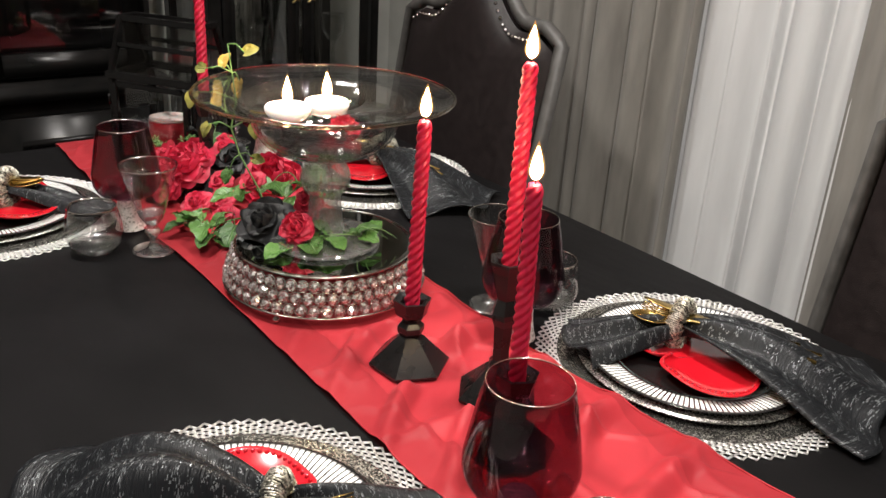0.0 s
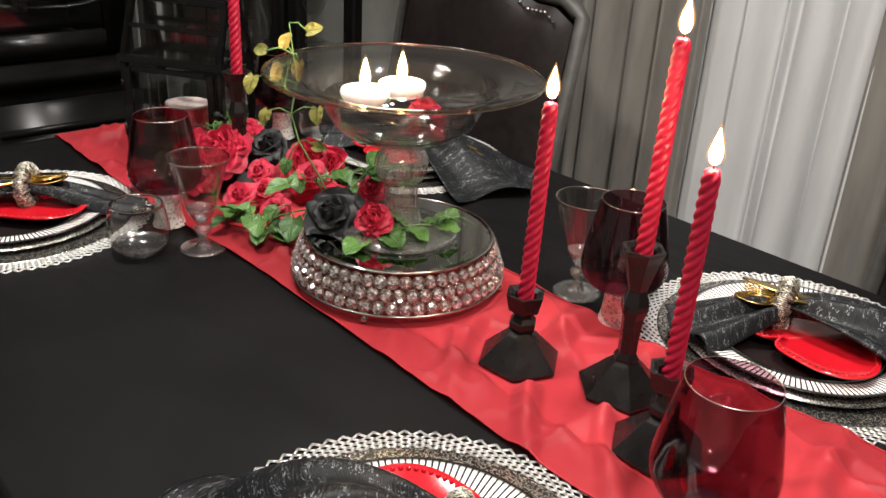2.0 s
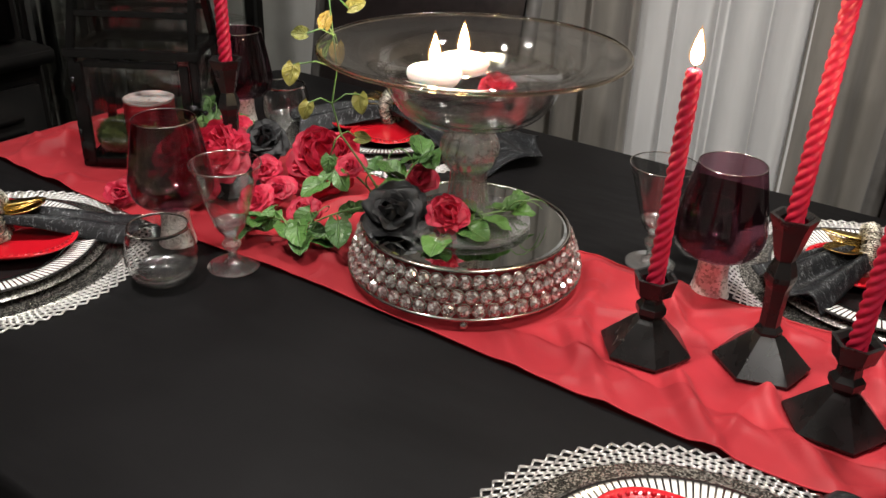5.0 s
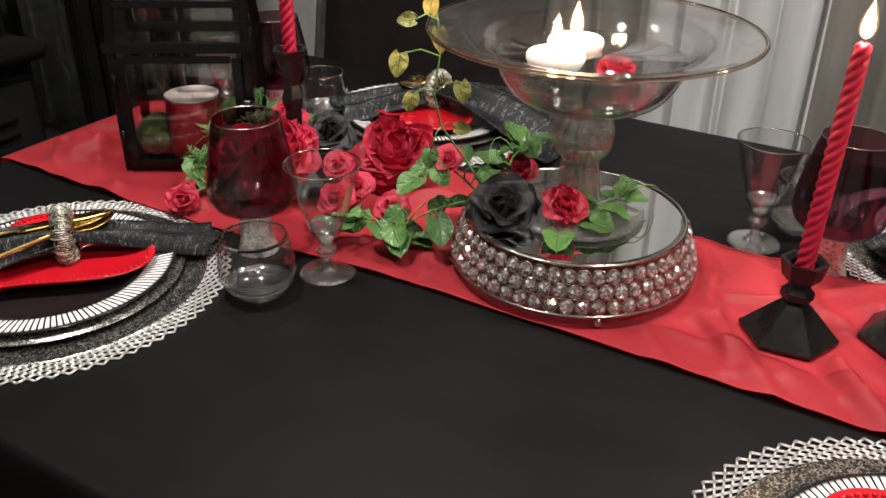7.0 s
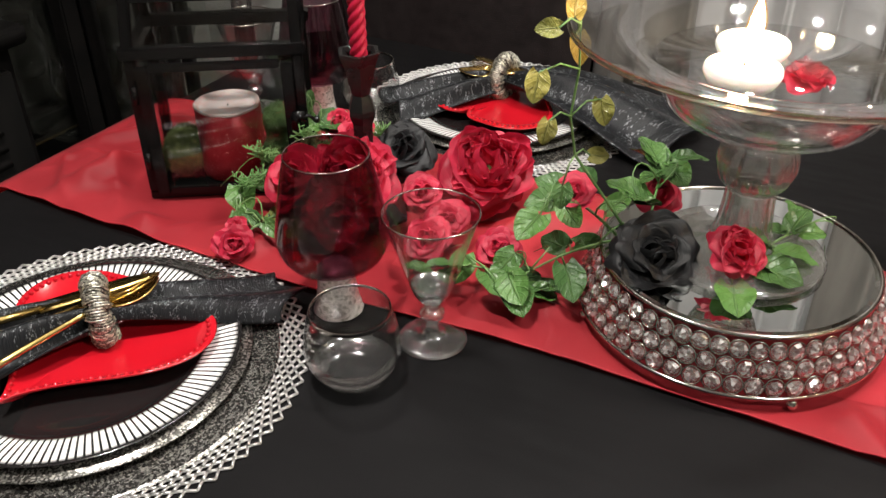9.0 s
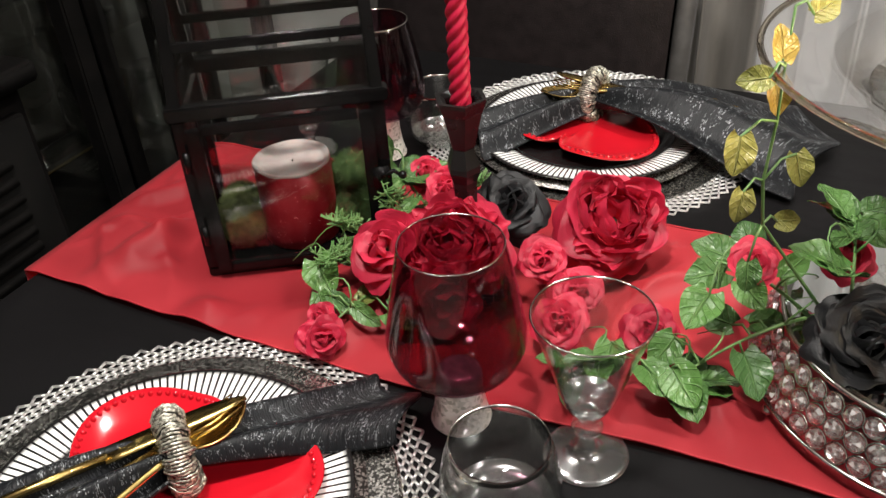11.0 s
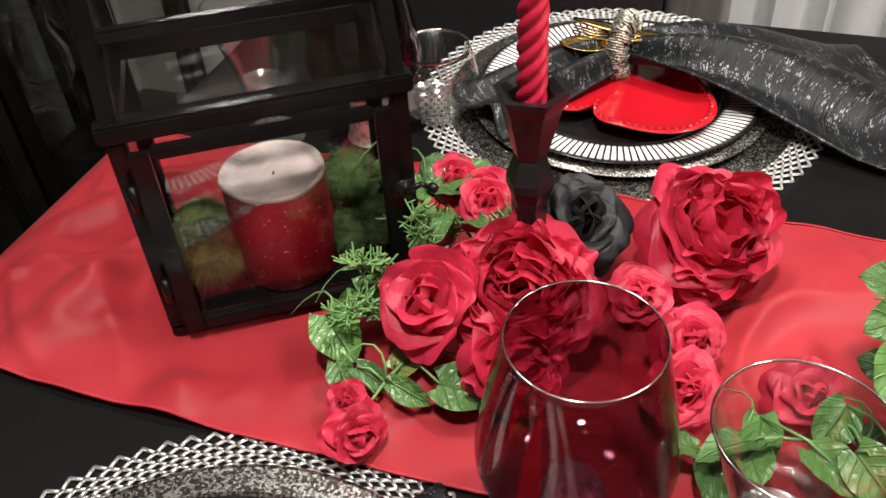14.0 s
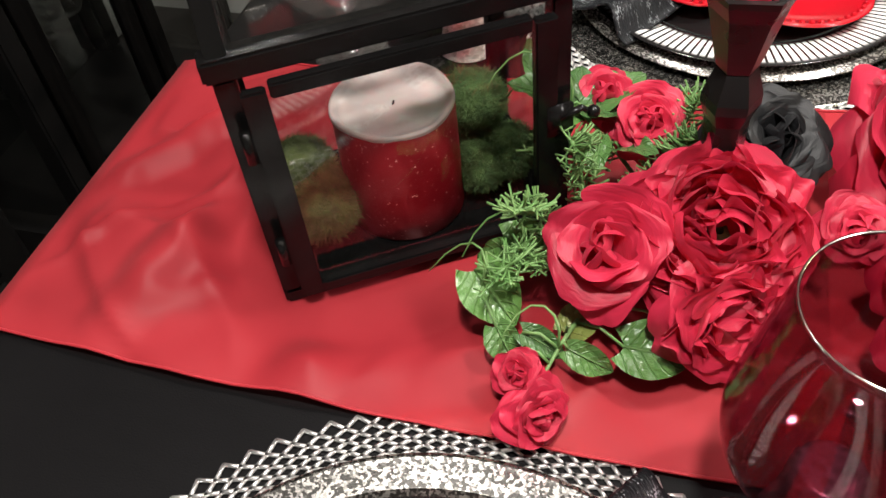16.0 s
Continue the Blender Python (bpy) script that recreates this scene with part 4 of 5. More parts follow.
def stemless(place, label):
    ob = thing("stemless_glass", (*place, TABLE + 0.001), label, "glass", "stemless glasses")
    out = smooth_profile([(0.0, 0.0), (0.022, 0.0), (0.033, 0.006), (0.0415, 0.024), (0.0420, 0.040), (0.0390, 0.059), (0.0350, 0.073)], 6)
    inn = [(r - 0.0012, z) for r, z in out[::-1] if z > 0.020] + [(0.033, 0.0145), (0.022, 0.0105), (0.0, 0.009)]
    part("body", lathe(out + inn, 56), M_THIN, ob)
    part("base", lathe(smooth_profile([(0.0, 0.0006), (0.0215, 0.0006), (0.0318, 0.0068), (0.0372, 0.0150), (0.0300, 0.0105), (0.0, 0.0088)], 5), 48), M_BASE, ob, "thick clear bottom")
    part("silver_band", lathe([(0.0351, 0.0733), (0.0362, 0.0698), (0.0356, 0.0698), (0.0341, 0.0733), (0.0351, 0.0733)], 56), M_CHROME, ob, "silvered band at the rim")
    return ob


wine_glass((-0.489, 1.300), "dark plum wine glass with a rhinestone stem beside the flowers")
wine_glass((0.070, 0.606), "dark plum wine glass standing on the red runner")
wine_glass((0.112, 0.988), "plum wine glass with a glittering stem behind the candles")
wine_glass((-0.345, 1.735), "smoky wine glass with rhinestone stem behind the lantern")
goblet((-0.428, 1.216), "clear funnel-shaped goblet on a knopped stem")
goblet((0.085, 1.078), "clear goblet beside the plum wine glass")
stemless((-0.512, 1.203), "clear round stemless tumbler with silvered rim")
stemless((0.165, 1.085), "clear stemless tumbler behind the goblet")
stemless((0.140, 0.545), "clear stemless tumbler with a silvered rim, near the mat")
stemless((-0.272, 1.728), "clear stemless tumbler on the lace mat's edge")
goblet((-0.42, 1.80), "clear goblet behind the lantern")

# ---- place settings ----


def lace_mat():
    """Round mat: glitter middle, open diamond lattice round it with a toothed edge."""
    bm = bmesh.new()
    n = 80
    radii = [0.1710, 0.1745, 0.1780, 0.1815, 0.1850, 0.1890, 0.1935, 0.2000]

    def knot(k, i):
        w = 2 * math.pi * (i + 0.5 * (k % 2)) / n
        return Vector((radii[k] * math.cos(w), radii[k] * math.sin(w), 0.0))

    def strip(p, q, w):
        d = (q - p).normalized()
        s = Vector((-d.y, d.x, 0)) * w / 2
        up = Vector((0, 0, 0.0016))
        low = [bm.verts.new(x) for x in (p - s, p + s, q + s, q - s)]
        hi = [bm.verts.new(x + up) for x in (p - s * 0.7, p + s * 0.7, q + s * 0.7, q - s * 0.7)]
        bm.faces.new(hi)
        for k in range(4):
            bm.faces.new((low[k], low[(k + 1) % 4], hi[(k + 1) % 4], hi[k]))

    for k in range(len(radii) - 1):
        for i in range(n):
            p = knot(k, i)
            strip(p, knot(k + 1, i), 0.0022)
            strip(p, knot(k + 1, i + (1 if k % 2 else -1)), 0.0022)
    return bm


def mat_disc():
    prof = [(0.0, 0.0)]
    for k in range(58):
        r = 0.02 + 0.00262 * k
        prof += [(r, 0.0014 + 0.0006 * (k % 2))]
    prof += [(0.1725, 0.0016), (0.1735, 0.0)]
    return lathe(prof, 96)


def place_mat(place, label, turn):
    ob = thing("place_mat", (*place, TABLE + 0.0015), label, "place mat", "lace place mats", turn)
    part("lattice", lace_mat(), M_LACE, ob, "openwork silver diamond border")
    part("centre", mat_disc(), M_GLITTERMAT, ob, "woven silver glitter centre")
    return ob


def charger_plate(place, label):
    ob = thing("charger_plate", (*place, TABLE + 0.004), label, "plate", "ribbed charger plates")
    prof = [(0.0, 0.0), (0.095, 0.0)]
    for k in range(12):
        prof.append((0.098 + 0.0043 * k, 0.0006 + 0.0004 * k + 0.0006 * (k % 2)))
    prof += [(0.1480, 0.0056), (0.1475, 0.0066), (0.100, 0.0032), (0.0, 0.0028)]
    part("plate", lathe(prof, 96), M_CHARGER, ob)
    return ob


def dinner_plate(place, label):
    ob = thing("dinner_plate", (*place, TABLE + 0.0066), label, "plate", "striped dinner plates")
    prof = smooth_profile([(0.0, 0.0), (0.078, 0.0), (0.100, 0.0038), (0.120, 0.0078), (0.137, 0.0102), (0.1375, 0.0120), (0.120, 0.0098), (0.1035, 0.0066), (0.096, 0.0042), (0.080, 0.0030), (0.0, 0.0030)], 4)
    part("plate", lathe(prof, 128), M_STRIPE, ob)
    return ob


def heart(w, k=1.0):
    x = 16 * math.sin(w) ** 3
    y = 13 * math.cos(w) - 5 * math.cos(2 * w) - 2 * math.cos(3 * w) - math.cos(4 * w) + 2.6
    if math.cos(w) > 0:
        y += 3.4 * math.exp(-(x / 4.6) ** 2)
    return Vector((x * 0.0065 * k, y * 0.0062 * k, 0))


def heart_plate(place, turn, label):
    """Heart-shaped dish with a raised, beaded edge; its notch looks along +y."""
    ob = thing("heart_plate", (*place, TABLE + 0.0145), label, "plate", "red heart plates", turn)
    bm = bmesh.new()
    levels = [(0.0, 0.0042), (0.35, 0.0042), (0.70, 0.0048), (0.84, 0.0075), (0.95, 0.0125), (1.0, 0.0145), (1.015, 0.0135), (1.0, 0.0115), (0.86, 0.005), (0.70, 0.0), (0.0, 0.0)]
    seg, rings = 120, []
    for k, z in levels:
        rings.append([bm.verts.new(heart(2 * math.pi * i / seg, max(k, 0.002)) + Vector((0, 0, z))) for i in range(seg)])
    for a, b in zip(rings, rings[1:]):
        for i in range(seg):
            j = (i + 1) % seg
            bm.faces.new((a[i], a[j], b[j], b[i]))
    bmesh.ops.remove_doubles(bm, verts=bm.verts, dist=0.0003)
    part("dish", bm, M_CERAMIC, ob)
    bead, run, last = None, 0.0, heart(0, 0.965)
    proto = bmesh.new()
    bmesh.ops.create_icosphere(proto, subdivisions=1, radius=0.0027)
    for i in range(1, 1440):
        p = heart(2 * math.pi * i / 1440, 0.955)
        run += (p - last).length
        last = p
        if run > 0.0068:
            run = 0.0
            m = Matrix.Translation(p + Vector((0, 0, 0.0130)))
            if bead is None:
                bead = part("bead", proto, M_CERAMIC, ob, m=m)
            else:
                again(bead, m)
    return ob


def napkin(place, turn, fans, label):
    """Cloth pulled through a ring: each fan runs out from the middle as (turn, length, width at the end, end height, sweep, pleats)."""
    ob = thing("napkin", place, label, "napkin", "charcoal napkins", turn)
    for k, (way, length, wide, drop, lift, pleats) in enumerate(fans):
        ph = k * 1.9 + turn

        def f(s, v):
            x = (v - 0.5) * 2
            half = 0.017 + (wide - 0.017) * (s ** 0.8)
            fold = math.cos(x * pleats * math.pi + ph) * (0.0075 * (1 - 0.35 * s) + 0.002)
            arch = lift * math.sin(math.pi * min(1, s * 1.15)) * (1 - 0.6 * x * x)
            z = arch + fold + drop * (s * s * (3 - 2 * s))
            z -= 0.012 * x * x * s
            end = length * (1 - 0.12 * x * x + 0.05 * math.sin(5 * x + ph))
            w = radians(way) + x * half / max(0.05, length) * 0.12
            return Vector((s * end * math.cos(w) - x * half * math.sin(w), s * end * math.sin(w) + x * half * math.cos(w), z))

        piece = thick(part("fold", sheet(40, 44, f), M_NAPKIN, ob), 0.0022)
    return ob


def napkin_ring(place, turn, label):
    """Ring wound from beaded wire, standing on its edge."""
    ob = thing("napkin_ring", place, label, "napkin ring", "wire napkin rings", turn)
    turns, step = 84, 9
    pts = []
    for i in range(turns * step):
        w, q = 2 * math.pi * i / (turns * step), 2 * math.pi * i / step
        r = 0.0100 + 0.0013 * math.sin(w * 23) + 0.0008 * math.sin(w * 61)
        ring = 0.0235 + r * math.cos(q)
        pts.append((r * math.sin(q) + 0.0012 * math.sin(w * 11), ring * math.cos(w), ring * math.sin(w) * 1.08))
    part("wire", tube(pts, 0.00105, 5, True), M_WIRE, ob, "beaded wire wound round and round")
    core = bmesh.new()
    tube([(0, 0.0235 * math.cos(w / 32 * 2 * math.pi), 0.0254 * math.sin(w / 32 * 2 * math.pi)) for w in range(32)], 0.0092, 10, True, core)
    part("core", core, M_HOLDER, ob)
    return ob


def spoon(place, m_turn, label):
    ob = thing("spoon", place, label, "spoon", "gold cutlery")
    ob.matrix_world = Matrix.Translation(place) @ m_turn
    bm = sheet(14, 10, lambda s, v: Vector((0.055 + 0.052 * s, (v - 0.5) * 0.034 * math.sin(math.pi * (0.08 + 0.9 * s)) ** 0.7, -0.007 * math.sin(math.pi * s) * math.cos((v - 0.5) * math.pi))))
    thick(part("spoon_bowl", bm, M_GOLD, ob), 0.0015)
    part("handle", tube([(0.057, 0, 0), (0.03, 0, 0.003), (-0.03, 0, 0.003), (-0.105, 0, -0.001)], 0.0030, 8, taper=lambda q: 0.75 + 0.5 * q), M_GOLD, ob)
    return ob


def fork(place, m_turn, label):
    ob = thing("fork", place, label, "fork", "gold cutlery")
    ob.matrix_world = Matrix.Translation(place) @ m_turn
    part("handle", tube([(0.03, 0, 0.002), (0, 0, 0.003), (-0.06, 0, 0.003), (-0.125, 0, -0.001)], 0.0030, 8, taper=lambda q: 0.8 + 0.5 * q), M_GOLD, ob)
    head = sheet(6, 8, lambda s, v: Vector((0.03 + 0.025 * s, (v - 0.5) * (0.006 + 0.015 * math.sin(s * 1.5)), 0.002 - 0.002 * s)))
    thick(part("head", head, M_GOLD, ob), 0.0018)
    for k in range(4):
        y = (k - 1.5) * 0.0056
        part("tine", tube([(0.054, y, 0.0), (0.075, y, -0.001), (0.098, y, 0.003)], 0.0015, 6, taper=lambda q: 1 - 0.5 * q), M_GOLD, ob)
    return ob


def knife(place, m_turn, label):
    ob = thing("table_knife", place, label, "knife", "gold cutlery")
    ob.matrix_world = Matrix.Translation(place) @ m_turn
    part("handle", tube([(0.0, 0, 0), (-0.06, 0, 0.001), (-0.12, 0, 0)], 0.0036, 8), M_GOLD, ob)
    blade = sheet(10, 3, lambda s, v: Vector((0.105 * s - 0.002, (v - 0.4) * 0.017 * (1 - s ** 6 * 0.8), 0)))
    thick(part("blade", blade, M_GOLD, ob), 0.0018)
    return ob


NEAR, FAR = TURN, TURN + 180       # turned so that the heart's notch looks to the middle of the table
SETTINGS = [
    # mat, heart's turn, ring, napkin's turn, fans, which one
    ((-0.722, 1.326), NEAR, (-0.700, 1.342), -4.0, [(0, 0.180, 0.034, -0.022, 0.004, 1.2), (184, 0.185, 0.062, -0.008, 0.010, 2.2)], "by the tumbler"),
    ((-0.180, 0.578), NEAR, (-0.142, 0.588), 174.0, [(4, 0.250, 0.100, -0.018, 0.062, 1.8), (182, 0.16, 0.055, -0.008, 0.010, 2.2)], "by the runner"),
    ((0.332, 0.936), FAR - 16, (0.318, 0.962), -38.0, [(7, 0.265, 0.108, -0.030, 0.022, 2.0), (225, 0.150, 0.052, -0.012, 0.006, 2.2)], "near the candles"),
    ((-0.118, 1.630), FAR - 16, (-0.096, 1.648), -62.0, [(9, 0.275, 0.105, -0.026, 0.024, 2.0), (229, 0.175, 0.050, -0.010, 0.006, 2.2)], "near the lantern"),
]
for mat, turn, ring, nturn, fans, where in SETTINGS:
    place_mat(mat, "round silver lace mat " + where, turn)
    charger_plate(mat, "dark ribbed glass charger " + where)
    dinner_plate(mat, "black plate with striped white rim " + where)
    slid = {"near the candles": (0.025, -0.003), "near the lantern": (0.010, 0.0)}.get(where, (0.0, 0.0))
    heart_plate((mat[0] + slid[0], mat[1] + slid[1]), turn, "glossy red heart-shaped plate " + where)
    z = TABLE + 0.042
    napkin((*ring, z), nturn, fans, "charcoal napkin with silver threads " + where)
    napkin_ring((*ring, z + 0.002), nturn, "napkin ring of beaded silver wire " + where)
    flip = 0 if turn == NEAR else 180
    for k, make in enumerate((spoon, fork, knife)):
        rz = Matrix.Rotation(radians(nturn + flip + (26, 15, 2)[k] + (180 if ring[1] < 0.7 else 0)), 4, "Z") @ pose(0, 0, 0, 0, -4, 0)
        side = Vector((-math.sin(radians(nturn)), math.cos(radians(nturn)), 0))
        make(Vector((*ring, z + (-0.004 if ring[1] < 0.7 else 0.010) + 0.002 * k)) + side * (k - 1) * 0.011 - rz.to_3x3() @ Vector(((0.10, 0.03, 0.08)[k] if ring[1] < 0.7 else 0.046, 0, 0)), rz, "gold " + ("spoon", "fork", "knife")[k] + " through the ring " + where)

# ---- lantern ----
LX, LY = -0.498, 1.620
LTURN = -21.2


def lantern():
    """Small glass house: posts, rails, hinged front, sloping glass roof with a flat top. Its front looks along -y."""
    ob = thing("lantern", (LX, LY, TABLE + 0.004), "black metal candle lantern shaped like a small glass house", "lantern", turn=LTURN)
    w, d, e, top, t = 0.192, 0.124, 0.172, 0.272, 0.012
    x, y, ty = w / 2 - t / 2, d / 2 - t / 2, 0.020
    tray = box(w, d, 0.012, bevel=0.002)
    part("base", tray, M_LANTERN, ob, smooth=False)
    post = None
    for sx in (-1, 1):
        for sy in (-1, 1):
            p = bar((0, 0, 0.011), (0, 0, e), t, t, bevel=0.0015)
            part("post", p, M_LANTERN, ob, smooth=False, m=Matrix.Translation((sx * x, sy * y, 0)))
    for sy in (-1, 1):
        part("eave_rail", box(w + 0.008, t + 0.004, 0.013, Matrix.Translation((0, sy * y, e)), bevel=0.0015), M_LANTERN, ob, smooth=False)
        part("top_rail", box(w * 0.97, 0.011, 0.011, Matrix.Translation((0, sy * ty, top)), bevel=0.0015), M_LANTERN, ob, smooth=False)
        mid = (e + 0.012 + top) / 2
        part("roof_rail", box(w * 0.98, 0.008, 0.008, Matrix.Translation((0, sy * (y + ty) / 2, mid)), bevel=0.001), M_LANTERN, ob, smooth=False)
        for sx in (-1, 1):
            part("rafter", bar((sx * x, sy * y, e + 0.010), (sx * x * 0.97, sy * ty, top + 0.006), 0.011, 0.011, bevel=0.001), M_LANTERN, ob, smooth=False)
        q0, q1 = (sy * y, e + 0.013), (sy * ty, top)
        part("roof_pane", sheet(1, 1, lambda s, v: Vector(((s - 0.5) * 2 * x * 0.98, q0[0] + (q1[0] - q0[0]) * v, q0[1] + (q1[1] - q0[1]) * v))), M_PANE, ob, smooth=False)
        part("pane", sheet(1, 1, lambda s, v: Vector(((s - 0.5) * (w - 2 * t), sy * (y + 0.001), 0.014 + (e - 0.02) * v))), M_PANE, ob, smooth=False)
    for sx in (-1, 1):
        part("side_rail", box(t, d, 0.013, Matrix.Translation((sx * x, 0, e)), bevel=0.0015), M_LANTERN, ob, smooth=False)
        part("gable_rail", box(0.011, 2 * ty, 0.011, Matrix.Translation((sx * x * 0.97, 0, top)), bevel=0.001), M_LANTERN, ob, smooth=False)
        part("side_pane", sheet(1, 1, lambda s, v: Vector((sx * (x + 0.001), (s - 0.5) * (d - 2 * t), 0.014 + (e - 0.02) * v))), M_PANE, ob, smooth=False)
    fy = -d / 2 - 0.0045
    stile = [part("door_stile", box(0.013, 0.007, e - 0.016, Matrix.Translation((sx * (x - 0.012), fy, 0.010)), bevel=0.001), M_LANTERN, ob, smooth=False) for sx in (-1, 1)]
    for z in (0.010, e - 0.012):
        part("door_rail", box(w - 0.052, 0.007, 0.009, Matrix.Translation((0, fy, z)), bevel=0.001), M_LANTERN, ob, smooth=False)
    for z in (0.045, 0.125):
        part("hinge", tube([(-x + 0.002, fy - 0.004, z), (-x + 0.002, fy - 0.004, z + 0.02)], 0.003, 10), M_LANTERN, stile[0])
    dr = stile[1]
    part("latch", tube([(x - 0.004, fy - 0.004, 0.098), (x + 0.008, fy - 0.006, 0.104), (x + 0.014, fy - 0.005, 0.098)], 0.0022, 8), M_LANTERN, dr)
    tube_knob = bmesh.new()
    bmesh.ops.create_icosphere(tube_knob, subdivisions=2, radius=0.0042)
    part("latch_knob", tube_knob, M_LANTERN, dr, m=Matrix.Translation((x + 0.016, fy - 0.005, 0.098)))
    part("latch_plate", box(0.016, 0.004, 0.022, Matrix.Translation((x - 0.004, fy - 0.003, 0.086)), bevel=0.001), M_LANTERN, dr)
    return ob


lantern()
LZ = TABLE + 0.004 + 0.0125
pillar = thing("pillar_candle", (-0.503, 1.608, LZ), "red glitter pillar candle with a pale wax top inside the lantern", "candle")
part("glitter_sleeve", lathe([(0.0, 0.0), (0.0375, 0.0), (0.0385, 0.002), (0.0385, 0.0845), (0.0372, 0.0850), (0.034, 0.080), (0.0, 0.076)], 56), M_GLITTERRED, pillar, "red glittered side")
part("wax_top", lathe(smooth_profile([(0.0, 0.0822), (0.020, 0.0824), (0.031, 0.0832), (0.0352, 0.0862), (0.0372, 0.0872), (0.0387, 0.0862), (0.0387, 0.0840)], 5), 56, lambda w, r, z: r * (1 + 0.012 * math.sin(3 * w) + 0.008 * math.sin(7 * w))), M_PINKWAX, pillar, "pale hollowed wax top")
part("wick", tube([(0, 0, 0.081), (0.001, 0, 0.0845)], 0.0007, 6), M_WICK, pillar)


def moss_ball(place, r, mat, label, seed):
    bm = bmesh.new()
    bmesh.ops.create_icosphere(bm, subdivisions=4, radius=r)
    for v in bm.verts:
        k = noise.noise(v.co * 60 + Vector((seed, 0, 0))) * 0.16 + noise.noise(v.co * 240 + Vector((0, seed, 0))) * 0.10
        v.co *= 1 + k
    rnd = random.Random(seed)
    for _ in range(2200):
        q = Vector((rnd.gauss(0, 1), rnd.gauss(0, 1), rnd.gauss(0, 1))).normalized()
        s = q.orthogonal().normalized() * 0.0005
        p, tip = q * r * 0.97, q * r * rnd.uniform(1.08, 1.26) + Vector((rnd.uniform(-1, 1), rnd.uniform(-1, 1), rnd.uniform(-1, 1))) * 0.0015
        bm.faces.new([bm.verts.new(p - s), bm.verts.new(p + s), bm.verts.new(tip)])
    ob = part("moss_ball", bm, mat)
    ob.matrix_world = Matrix.Translation(place)
    return tagged(ob, label, "moss ball", "moss balls")


def inside(dx, dy, dz):
    p = pose(LX, LY, LZ, 0, 0, LTURN) @ Vector((dx, dy, dz))
    return p


for k, (dx, dy, dz, r, mat, label) in enumerate([
    (0.058, 0.012, 0.050, 0.021, M_MOSS, "ball of green moss stacked behind the pillar candle"),
    (0.070, -0.016, 0.024, 0.019, M_MOSS, "ball of green moss beside the pillar candle"),
    (0.056, 0.032, 0.019, 0.019, M_MOSS, "green moss ball on the lantern's floor"),
    (0.050, -0.018, 0.020, 0.018, M_MOSS, "green moss ball against the red candle"),
    (-0.058, -0.018, 0.026, 0.025, M_MOSSOLD, "olive moss ball at the lantern's corner"),
    (-0.062, 0.024, 0.021, 0.021, M_MOSSOLD, "olive moss ball behind the front pane"),
]):
    moss_ball(inside(dx, dy, dz), r, mat, label, k + 1)

# ---- fabric flowers and leaves ----


def petal_mesh(name, mat, curl, ruffle, seed, wide=0.62):
    """A cupped, round-topped petal of unit length, from its foot at the origin up along z, hollow side to -y."""
    def f(s, v):
        x = (v - 0.5) * 2
        half = wide * (0.22 + 0.78 * math.sin(math.pi / 2 * min(1, s / 0.66)) ** 1.1)
        top = 1 - 0.46 * abs(x) ** 3.2 - 0.07 * math.exp(-(x / 0.16) ** 2) + 0.035 * math.sin(4 * x + seed)
        y = -0.30 * x * x * math.sin(math.pi * 0.75 * s) + 0.18 * math.sin(math.pi * 0.8 * s)
        y += curl * max(0.0, s - 0.35) ** 2 * 2.0
        y += ruffle * s ** 2.5 * (math.sin(4.5 * x + seed) + 0.35 * math.sin(9 * x + 3 * seed) + 0.4 * math.sin(7 * s + 3 * x))
        return Vector((half * x * (1 - 0.10 * s ** 6), y, s * top - 0.22 * abs(curl) * s ** 5))
    return mesh_of(name, sheet(10, 16, f), mat)


PETALS = {mat.name: [petal_mesh("petal", mat, c, r, k) for k, (c, r) in enumerate(((-0.25, 0.05), (0.20, 0.05), (0.42, 0.07), (-0.10, 0.095), (0.60, 0.07), (-0.45, 0.06), (0.10, 0.15)))] for mat in (M_ROSE, M_ROSEBLACK)}


